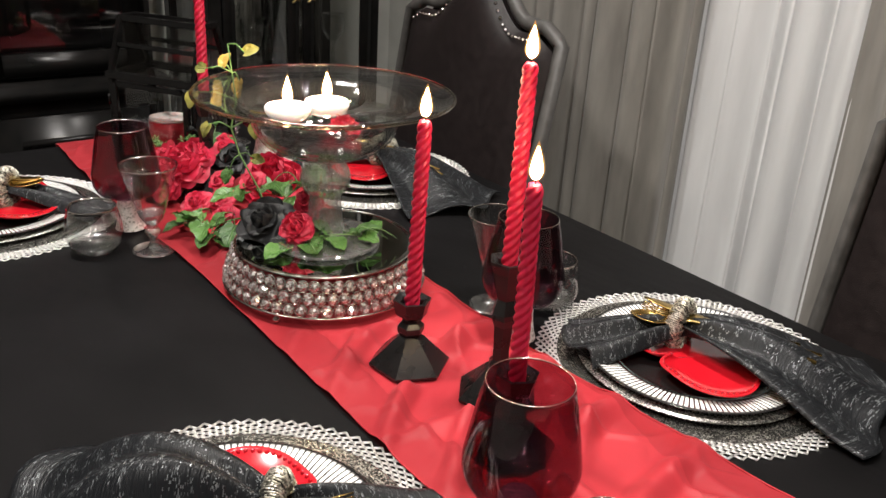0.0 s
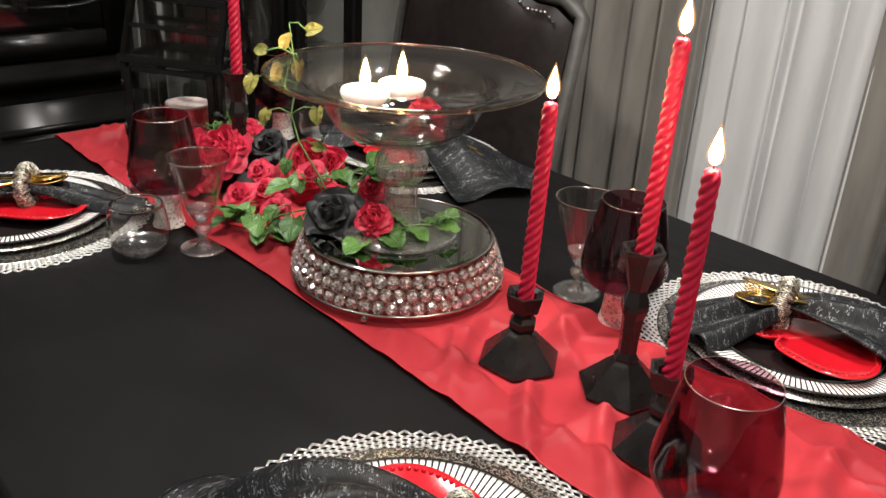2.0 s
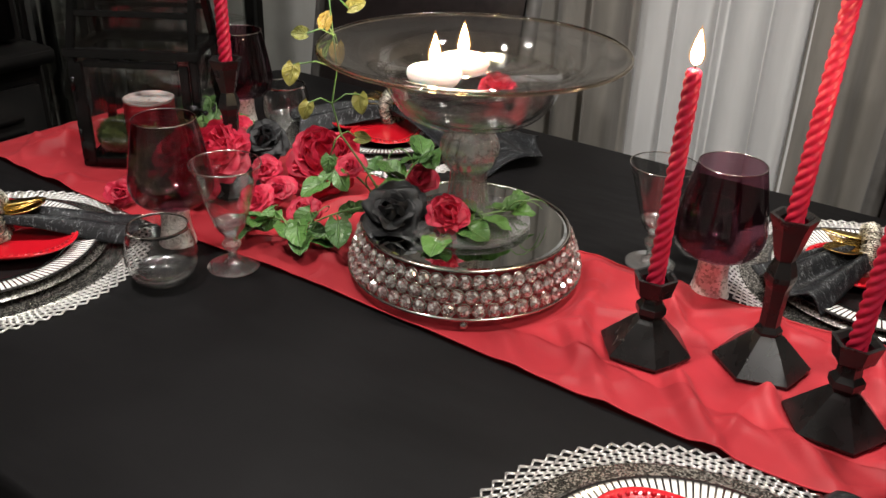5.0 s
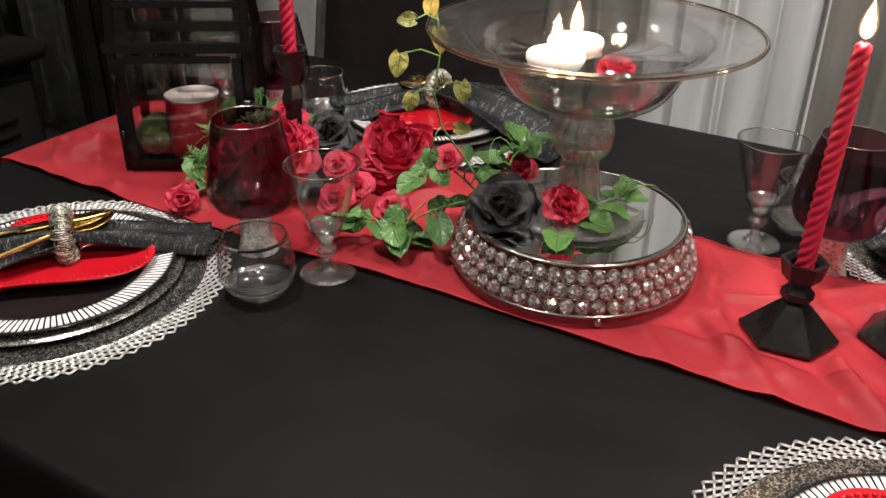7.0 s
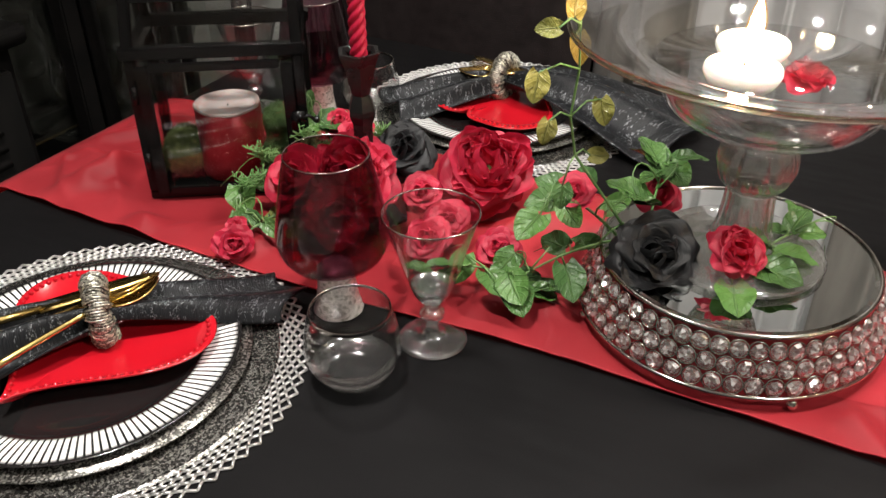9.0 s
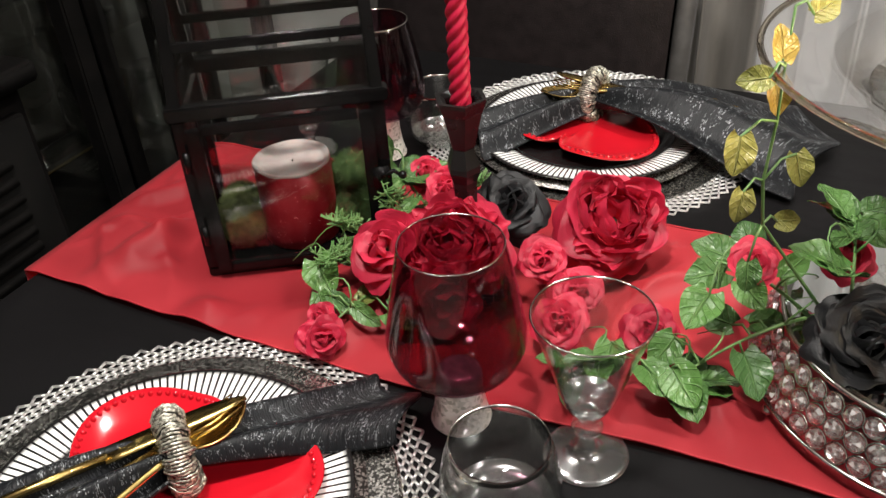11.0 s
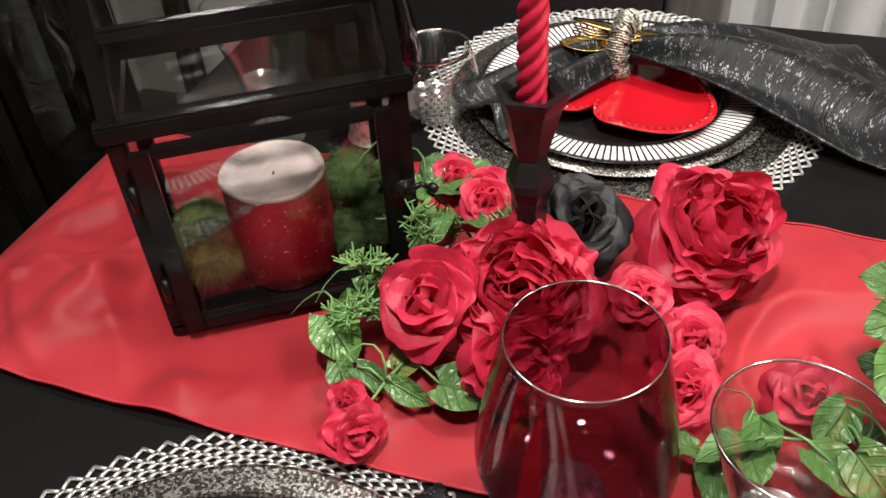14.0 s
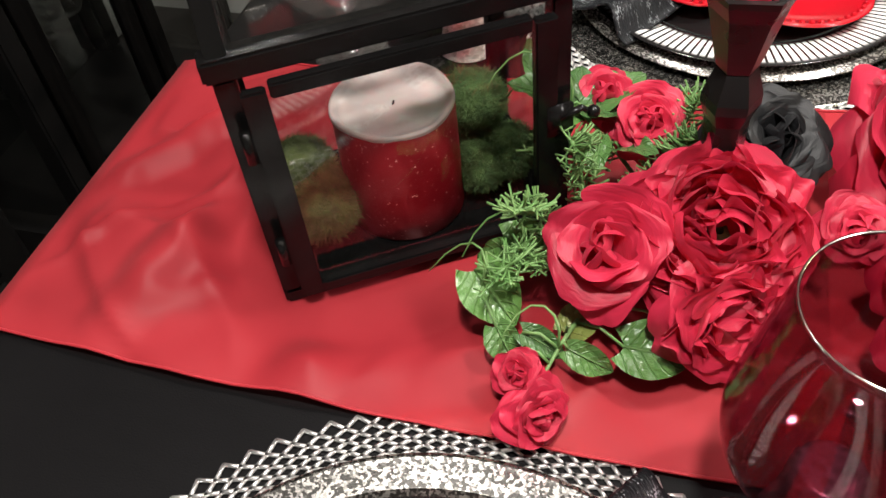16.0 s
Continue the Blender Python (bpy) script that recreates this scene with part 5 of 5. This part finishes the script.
def bloom(place, size, mat, label, face=(0, 0, 1), petals=22, open_to=78, seed=0, ruffled=False):
    """A fabric flower. A rose winds its petals in a spiral; a peony has a crowd of small crimped petals inside a ring of broad ones."""
    rnd = random.Random(seed)
    ob = thing("fabric_flower", place, label, "flower", "fabric flowers")
    turn = Vector(face).normalized().to_track_quat("Z", "Y").to_matrix().to_4x4()
    ob.matrix_world = Matrix.Translation(place) @ turn
    meshes = PETALS[mat.name]

    def petal(me, w, off, base, tilt, length, broad):
        p = new("petal", me)
        p.parent = ob
        p.matrix_local = Matrix.Rotation(w, 4, "Z") @ Matrix.Translation((0, off, base)) @ pose(0, 0, 0, -tilt) @ Matrix.Rotation(rnd.uniform(-0.25, 0.25), 4, "Y") @ Matrix.Diagonal((length * broad, length, length, 1))

    outer = petals if not ruffled else max(9, petals // 3)
    for k in range(outer):
        q = (k + 0.5) / outer
        w = k * 2.39996 + rnd.uniform(-0.2, 0.2)
        if ruffled:
            tilt, length, off, base = 48 + (open_to - 48) * q + rnd.uniform(-8, 8), size * (0.72 + 0.30 * q) * rnd.uniform(0.9, 1.1), size * 0.14, -size * (0.10 + 0.14 * q)
        else:
            tilt, length, off, base = 2 + (open_to - 2) * q ** 1.15 + rnd.uniform(-7, 7), size * (0.42 + 0.58 * q) * rnd.uniform(0.88, 1.1), size * 0.15 * q, -size * 0.22 * q
        me = meshes[rnd.choice((1, 2, 2, 4))] if q > 0.3 or ruffled else meshes[rnd.choice((0, 5))]
        petal(me, w, off, base, tilt, length, rnd.uniform(1.1, 1.45))
    for k in range(petals if ruffled else 0):
        q = ((k + 0.5) / petals) ** 0.6
        w = k * 2.39996 + rnd.uniform(-0.5, 0.5)
        petal(meshes[rnd.choice((0, 3, 6, 6))], w + rnd.uniform(-0.6, 0.6), size * 0.56 * q, -size * 0.16, 4 + 44 * q + rnd.uniform(-28, 28), size * rnd.uniform(0.42, 0.64), rnd.uniform(0.95, 1.35))
    cal = lathe(smooth_profile([(0.0, -size * 0.36), (size * 0.10, -size * 0.33), (size * 0.16, -size * 0.24), (size * 0.05, -size * 0.16)], 3), 12)
    part("calyx", cal, M_STEM, ob)
    return ob


def leaf_mesh(name, mat, wide, fold, droop, toothed=0.03, tip=0.9):
    """A leaf of unit length along +x, its notched foot at the origin: round shoulders, short tip, wavy toothed edge."""
    def f(s, v):
        x = (v - 0.5) * 2
        full = math.sin(math.pi * min(1.0, 0.10 + 0.90 * s) ** tip) ** 0.75 if s < 1 else 0.0
        half = wide * full * (1 + toothed * math.sin(s * 50)) + 0.003
        back = -0.16 * abs(x) ** 1.5 * (1 - s) ** 2
        lift = fold * abs(x) ** 1.4 * half - droop * s * s
        wave = 0.035 * math.sin(9 * s + 3 * x) * abs(x) + 0.022 * math.sin(20 * s - 5 * abs(x)) * abs(x) ** 0.5
        return Vector((s + back, half * x, lift + wave))
    return mesh_of(name, sheet(16, 10, f), mat)


LEAVES = {
    "round": leaf_mesh("leaf", M_LEAF, 0.44, 0.30, 0.12),
    "long": leaf_mesh("leaf", M_LEAF, 0.30, 0.40, 0.20, 0.05),
    "pale": leaf_mesh("leaf", M_LEAFPALE, 0.42, 0.35, 0.18),
    "gold": leaf_mesh("leaf", M_LEAFGOLD, 0.36, 0.55, 0.25),
}


def bend(p, q, sag=0.0, n=10, wob=0.0):
    """A curve from p to q that bows by sag upwards."""
    p, q = Vector(p), Vector(q)
    d = (q - p).length
    return [p.lerp(q, k / n) + Vector((wob * math.sin(6 * k / n), wob * math.cos(5 * k / n) - wob, sag * math.sin(math.pi * k / n))) for k in range(n + 1)]


def sprig(name, line, thickness, leaves, label):
    """A stem with leaves. Each leaf: share along the stem, kind, length, compass turn, tilt, roll."""
    foot = line[0]
    ob = thing(name, foot, label, "greenery", "leafy sprigs")
    pts = [p - foot for p in line]
    part("stem", tube(pts, thickness, 7, taper=lambda q: 1 - 0.5 * q), M_STEM, ob)
    rnd = random.Random(len(leaves) * 7 + int(1000 * abs(foot.x)))
    more = [(rnd.uniform(0, 1), rnd.choice(("round", "round", "long")), rnd.uniform(0.022, 0.034), rnd.uniform(0, 360), rnd.uniform(-8, 45), rnd.uniform(-35, 35)) for _ in range(6)]
    for k in range(2):
        w, q = rnd.uniform(0, 6.28), pts[rnd.randrange(2, len(pts))]
        curl = [q + Vector((math.cos(w + 0.25 * j) * 0.006 * j, math.sin(w + 0.25 * j) * 0.006 * j, 0.020 * math.sin(j * 0.45))) for j in range(8)]
        part("tendril", tube(curl, thickness * 0.7, 6, taper=lambda z: 1 - 0.6 * z), M_STEM, ob)
    for share, kind, length, turn, tilt, roll in [(a, b, c * 1.18, d, e, f) for a, b, c, d, e, f in leaves] + more:
        i = min(len(pts) - 1, int(share * (len(pts) - 1) + 0.5))
        root = pts[i]
        w = radians(turn)
        off = root + Vector((math.cos(w), math.sin(w), math.sin(radians(tilt)) * 0.5)) * length * 0.22
        part("stalk", tube([root, root.lerp(off, 0.5) + Vector((0, 0, 0.003)), off], thickness * 0.6, 5), M_STEM, ob)
        lf = new("leaf", LEAVES[kind])
        lf.parent = ob
        lf.matrix_local = Matrix.Translation(off) @ Matrix.Rotation(w, 4, "Z") @ pose(0, 0, 0, roll, -tilt, 0) @ Matrix.Diagonal((length, length, length, 1))
    return ob


def feather(line, label, seed):
    """Fine feathery green: a stem with many needles."""
    rnd = random.Random(seed)
    ob = thing("feathery_sprig", line[0], label, "greenery", "leafy sprigs")
    bm = bmesh.new()
    pts = [p - line[0] for p in line]
    tube(pts, 0.0012, 5, bm=bm)
    for k in range(1, len(pts)):
        for j in range(7):
            p = pts[k - 1].lerp(pts[k], j / 7)
            for s in (-1, 1):
                d = Vector((rnd.uniform(-1, 1), rnd.uniform(-1, 1), rnd.uniform(-0.2, 0.6))).normalized() * 0.016
                mid = p + d * 0.6
                tube([p, mid, p + d + Vector((0, 0, 0.002))], 0.0007, 4, bm=bm)
                tube([mid, mid + Vector((d.y, -d.x, d.z)) * 0.4], 0.0006, 4, bm=bm)
    part("needles", bm, M_STEM, ob)
    return ob


EYEWARD = (-0.35, -0.55, 0.75)
FLOWERS = [
    ((-0.428, 1.416, 0.842), 0.050, M_ROSE, "large red peony of ruffled fabric petals", (-0.35, -0.35, 0.85), 54, 84, True),
    ((-0.478, 1.452, 0.834), 0.038, M_ROSE, "broad-petalled red fabric rose beside the peony", (-0.6, -0.25, 0.7), 14, 60, False),
    ((-0.455, 1.385, 0.812), 0.034, M_ROSE, "red fabric rose drooping under the peony", (-0.35, -0.8, 0.4), 22, 70, True),
    ((-0.276, 1.383, 0.830), 0.050, M_ROSE, "big red peony facing up, petals ruffled", (-0.15, -0.6, 0.75), 46, 84, True),
    ((-0.352, 1.440, 0.842), 0.036, M_ROSEBLACK, "black satin rose tucked between red flowers", (-0.2, -0.5, 0.8), 18, 76, False),
    ((-0.390, 1.540, 0.842), 0.021, M_ROSE, "small red rose by the lantern's latch", (-0.5, -0.4, 0.7), 18, 76, False),
    ((-0.384, 1.508, 0.836), 0.024, M_ROSE, "small red rose behind the peony", (-0.4, -0.55, 0.7), 20, 78, False),
    ((-0.330, 1.262, 0.806), 0.023, M_ROSE, "small red rose on the runner near the goblet", EYEWARD, 20, 78, False),
    ((-0.385, 1.310, 0.806), 0.026, M_ROSE, "small red rose among leaves behind the goblet", EYEWARD, 20, 78, False),
    ((-0.350, 1.335, 0.806), 0.024, M_ROSE, "small red rose below the peony", EYEWARD, 20, 78, False),
    ((-0.360, 1.375, 0.822), 0.022, M_ROSE, "small red rose between two peonies", EYEWARD, 20, 78, False),
    ((-0.556, 1.420, 0.788), 0.020, M_ROSE, "small red rose lying on the runner's edge", (-0.1, -0.8, 0.5), 20, 78, False),
    ((-0.548, 1.447, 0.790), 0.015, M_ROSE, "tiny red rose beside the one on the runner's edge", (-0.5, -0.2, 0.8), 16, 76, False),
    ((-0.276, 1.218, 0.876), 0.021, M_ROSE, "red rosebud half hidden by a leaf", (-0.3, -0.5, 0.8), 14, 55, False),
    ((-0.244, 1.132, 0.850), 0.042, M_ROSEBLACK, "black satin rose resting on the mirror stand", (-0.25, -0.6, 0.75), 20, 80, False),
    ((-0.192, 1.088, 0.862), 0.024, M_ROSE, "red fabric rose at the foot of the glass bowl", (-0.15, -0.7, 0.7), 22, 76, True),
    ((-0.190, 1.200, 0.862), 0.022, M_ROSE, "small red rose behind the bowl's column", (-0.1, -0.5, 0.8), 16, 74, False),
    ((-0.130, 1.110, 1.006), 0.021, M_ROSE, "small red flower under the bowl's water", (0.0, -0.2, 1.0), 16, 84, True),
]
for k, (place, size, mat, label, face, count, spread, ruff) in enumerate(FLOWERS):
    bloom(place, size, mat, label, face, count, spread, k + 3, ruff)

G = TABLE + 0.006


def placed_sprig(line, leaves, label, seed):
    """A stem with leaves that each lie where they lie: middle, kind, length, way of the tip."""
    rnd = random.Random(seed)
    line = [Vector(p) for p in line]
    ob = thing("ivy_sprig", line[0], label, "greenery", "leafy sprigs")
    part("stem", tube([p - line[0] for p in line], 0.0017, 7, taper=lambda q: 1 - 0.5 * q), M_STEM, ob)
    for mid, kind, length, tip in leaves:
        mid, length = Vector(mid), length * 0.90
        face = Vector((-0.30 + rnd.uniform(-0.35, 0.35), -0.35 + rnd.uniform(-0.35, 0.35), 0.85)).normalized()
        tip = Vector((*tip, rnd.uniform(-0.3, 0.1))).normalized()
        x = (tip - face * tip.dot(face)).normalized()
        base = mid - x * length * 0.5
        m = Matrix((x, face.cross(x), face)).transposed().to_4x4()
        root = min(line, key=lambda p: (p - base).length)
        part("stalk", tube([root - line[0], (root + base) / 2 - line[0] + Vector((0, 0, 0.006)), base - line[0]], 0.0010, 5), M_STEM, ob)
        lf = new("leaf", LEAVES[kind])
        lf.parent = ob
        lf.matrix_local = Matrix.Translation(base - line[0]) @ m @ Matrix.Diagonal((length, length, length, 1))
    for k in range(2):
        w, q = rnd.uniform(0, 6.28), line[rnd.randrange(1, len(line))] - line[0]
        curl = [q + Vector((math.cos(w + 0.3 * j) * 0.005 * j, math.sin(w + 0.3 * j) * 0.005 * j, 0.022 * math.sin(j * 0.45))) for j in range(8)]
        part("tendril", tube(curl, 0.0010, 6, taper=lambda z: 1 - 0.6 * z), M_STEM, ob)
    return ob


placed_sprig(bend((-0.440, 1.470, G + 0.02), (-0.530, 1.500, G + 0.03), 0.025),
             [((-0.526, 1.490, 0.798), "round", 0.044, (-0.2, -1.0)), ((-0.487, 1.500, 0.802), "round", 0.040, (0.5, -0.8)),
              ((-0.539, 1.467, 0.786), "round", 0.026, (-0.4, -0.9)), ((-0.470, 1.480, 0.800), "round", 0.034, (0.8, -0.2)),
              ((-0.505, 1.515, 0.800), "long", 0.030, (-0.6, 0.5))],
             "ivy sprig with round green leaves beside the lantern", 11)
placed_sprig(bend((-0.462, 1.462, G + 0.016), (-0.560, 1.430, G + 0.012), 0.012),
             [((-0.482, 1.405, 0.790), "round", 0.042, (0.6, -0.8)), ((-0.512, 1.426, 0.788), "long", 0.032, (0.3, -1.0)),
              ((-0.497, 1.447, 0.794), "pale", 0.030, (1.0, -0.1)), ((-0.525, 1.450, 0.792), "long", 0.030, (0.3, -0.9)),
              ((-0.448, 1.385, 0.790), "round", 0.036, (0.7, -0.7)), ((-0.545, 1.448, 0.788), "long", 0.024, (-0.7, -0.5))],
             "ivy sprig under the peony on the red runner", 12)
placed_sprig(bend((-0.225, 1.180, 0.835), (-0.355, 1.215, G + 0.03), 0.012),
             [((-0.348, 1.203, 0.800), "round", 0.040, (-0.3, -1.0)), ((-0.302, 1.180, 0.806), "round", 0.042, (-0.2, -1.0)),
              ((-0.337, 1.240, 0.802), "round", 0.034, (-0.8, -0.3)), ((-0.277, 1.247, 0.806), "round", 0.034, (-0.2, 0.9)),
              ((-0.262, 1.205, 0.826), "long", 0.034, (0.9, -0.4)), ((-0.374, 1.262, 0.795), "round", 0.034, (-0.6, -0.7)),
              ((-0.318, 1.262, 0.800), "long", 0.036, (0.4, 0.8))],
             "green ivy sprig reaching over the runner from the stand", 13)
placed_sprig(bend((-0.245, 1.185, 0.836), (-0.290, 1.262, 0.862), 0.012),
             [((-0.231, 1.267, 0.860), "round", 0.034, (0.5, 0.8)), ((-0.272, 1.263, 0.862), "round", 0.040, (-0.5, 0.8)),
              ((-0.324, 1.222, 0.852), "round", 0.040, (-0.8, -0.3)), ((-0.296, 1.246, 0.858), "round", 0.036, (-0.9, 0.3)),
              ((-0.290, 1.203, 0.864), "round", 0.030, (-0.2, -1.0)), ((-0.214, 1.228, 0.846), "long", 0.038, (0.9, 0.2))],
             "ivy leaves gathered round the rosebud", 14)
sprig("ivy_sprig", bend((-0.40, 1.29, G + 0.008), (-0.330, 1.215, G + 0.022), 0.02), 0.0016,
      [(0.1, "long", 0.032, 230, 5, 0), (0.35, "long", 0.032, 160, 10, 15), (0.6, "round", 0.029, 265, -5, 0), (0.85, "round", 0.031, 250, -10, 10), (1.0, "round", 0.029, 330, 0, -10)],
      "low green sprig behind the clear goblet")
sprig("ivy_sprig", bend((-0.20, 1.085, TOP + 0.006), (-0.085, 1.11, TOP + 0.012), 0.01), 0.0015,
      [(0.0, "round", 0.034, 235, 0, 0), (0.15, "round", 0.035, 290, 5, 15), (0.35, "round", 0.033, 310, 0, -10), (0.7, "long", 0.033, 20, 20, 0), (0.9, "long", 0.029, 60, 25, 20)],
      "leaves lying on the mirror round the bowl's foot")
sprig("ivy_sprig", bend((-0.23, 1.165, TOP + 0.03), (-0.175, 1.215, TOP + 0.055), 0.01), 0.0015,
      [(0.2, "round", 0.034, 120, 20, 0), (0.5, "long", 0.035, 40, 10, 0), (0.8, "round", 0.032, 80, 25, 15), (1.0, "long", 0.034, 350, 5, 0)],
      "green leaves behind the bowl's glass column")
sprig("ivy_sprig", bend((-0.395, 1.50, G + 0.03), (-0.42, 1.565, 0.85), 0.01), 0.0015,
      [(0.3, "long", 0.032, 20, 15, 0), (0.6, "long", 0.035, 350, 20, 10), (0.8, "round", 0.024, 130, 25, 0), (1.0, "long", 0.024, 60, 40, 0)],
      "small leaves round the roses at the latch")


def trailing_vine():
    """A thin stem climbing past the bowl's rim, its leaves turned to the room."""
    line = [Vector(p) for p in ((-0.236, 1.168, 0.832), (-0.262, 1.192, 0.880), (-0.290, 1.206, 0.925), (-0.300, 1.204, 0.965), (-0.292, 1.208, 1.005), (-0.296, 1.206, 1.045), (-0.300, 1.203, 1.085))]
    ob = thing("trailing_vine", line[0], "trailing vine with yellowing leaves rising beside the bowl", "greenery", "leafy sprigs")
    part("stem", tube([p - line[0] for p in line], 0.0015, 7, taper=lambda q: 1 - 0.5 * q), M_STEM, ob)
    # middle of the leaf, kind, length, way of the tip
    for mid, kind, length, tip in (
        ((-0.350, 1.184, 1.008), "pale", 0.033, (-0.2, 0, -1)), ((-0.266, 1.203, 0.962), "pale", 0.032, (0.15, 0, -1)),
        ((-0.334, 1.190, 0.963), "pale", 0.028, (-0.3, 0, -1)), ((-0.304, 1.204, 1.064), "gold", 0.031, (0.1, 0, 1)),
        ((-0.290, 1.212, 1.020), "gold", 0.034, (0.1, 0, -1)), ((-0.308, 1.196, 0.892), "round", 0.030, (-0.1, 0, -1)),
        ((-0.338, 1.192, 1.052), "pale", 0.026, (-1, 0, 0.2)), ((-0.268, 1.205, 1.078), "pale", 0.029, (1, 0, 0.3)), ((-0.262, 1.206, 0.918), "pale", 0.026, (1, 0, -0.3))):
        length *= 0.74
        mid, tip, face = Vector(mid), Vector(tip).normalized(), Vector((-0.35, -0.8, 0.5)).normalized()
        x = (tip - face * tip.dot(face)).normalized()
        base = mid - x * length * 0.5
        m = Matrix((x, face.cross(x), face)).transposed().to_4x4()
        root = min(line, key=lambda p: (p - base).length)
        part("stalk", tube([root - line[0], (root + base) / 2 - line[0] + Vector((0, 0, 0.006)), base - line[0]], 0.0009, 5), M_STEM, ob)
        lf = new("leaf", LEAVES[kind])
        lf.parent = ob
        lf.matrix_local = Matrix.Translation(base - line[0]) @ m @ Matrix.Diagonal((length, length, length, 1))
    return ob


trailing_vine()
feather(bend((-0.46, 1.50, G + 0.02), (-0.505, 1.495, 0.85), 0.01, 6), "feathery green sprig in front of the lantern", 4)
feather(bend((-0.41, 1.49, G + 0.03), (-0.365, 1.475, 0.83), 0.01, 6), "feathery green sprig under the small roses", 5)
feather(bend((-0.40, 1.53, G + 0.03), (-0.44, 1.545, 0.825), 0.01, 6), "feathery green sprig at the latch", 6)
feather(bend((-0.435, 1.505, G + 0.01), (-0.447, 1.510, 0.855), 0.012, 6), "feathery green sprig leaning on the lantern's post", 7)
feather(bend((-0.385, 1.490, G + 0.03), (-0.345, 1.500, 0.835), 0.012, 6), "feathery green sprig between rose and candle holder", 8)
feather(bend((-0.470, 1.480, G + 0.012), (-0.530, 1.490, 0.815), 0.02, 6), "drooping feathery sprig over the runner", 9)
# ---- glassware inside the curio cabinet ----


def shelf_glass(m, kind):
    ob = thing("stored_glass", (0, 0, 0), "clear glass stored upright on the cabinet shelf" if kind else "small glass jug stored on the cabinet shelf", "glass", "glasses in the cabinet")
    ob.matrix_world = m
    if kind:
        prof = [(0.0, 0.0), (0.03, 0.0), (0.031, 0.003), (0.006, 0.008), (0.005, 0.07), (0.02, 0.085), (0.036, 0.115), (0.034, 0.165), (0.0325, 0.165), (0.034, 0.116), (0.018, 0.09), (0.0, 0.08)]
    else:
        prof = [(0.0, 0.0), (0.035, 0.0), (0.05, 0.03), (0.052, 0.07), (0.032, 0.12), (0.036, 0.15), (0.034, 0.15), (0.030, 0.12), (0.048, 0.07), (0.046, 0.032), (0.0, 0.006)]
    part("body", lathe(prof, 28), M_THIN, ob)
    return ob


rnd = random.Random(5)
for z in (0.428, 0.728, 1.028):
    for k in range(5):
        p = curio.matrix_world @ Vector((-0.19 + 0.095 * k, rnd.uniform(-0.06, 0.06), z))
        shelf_glass(Matrix.Translation(p), (k + int(z * 10)) % 3)
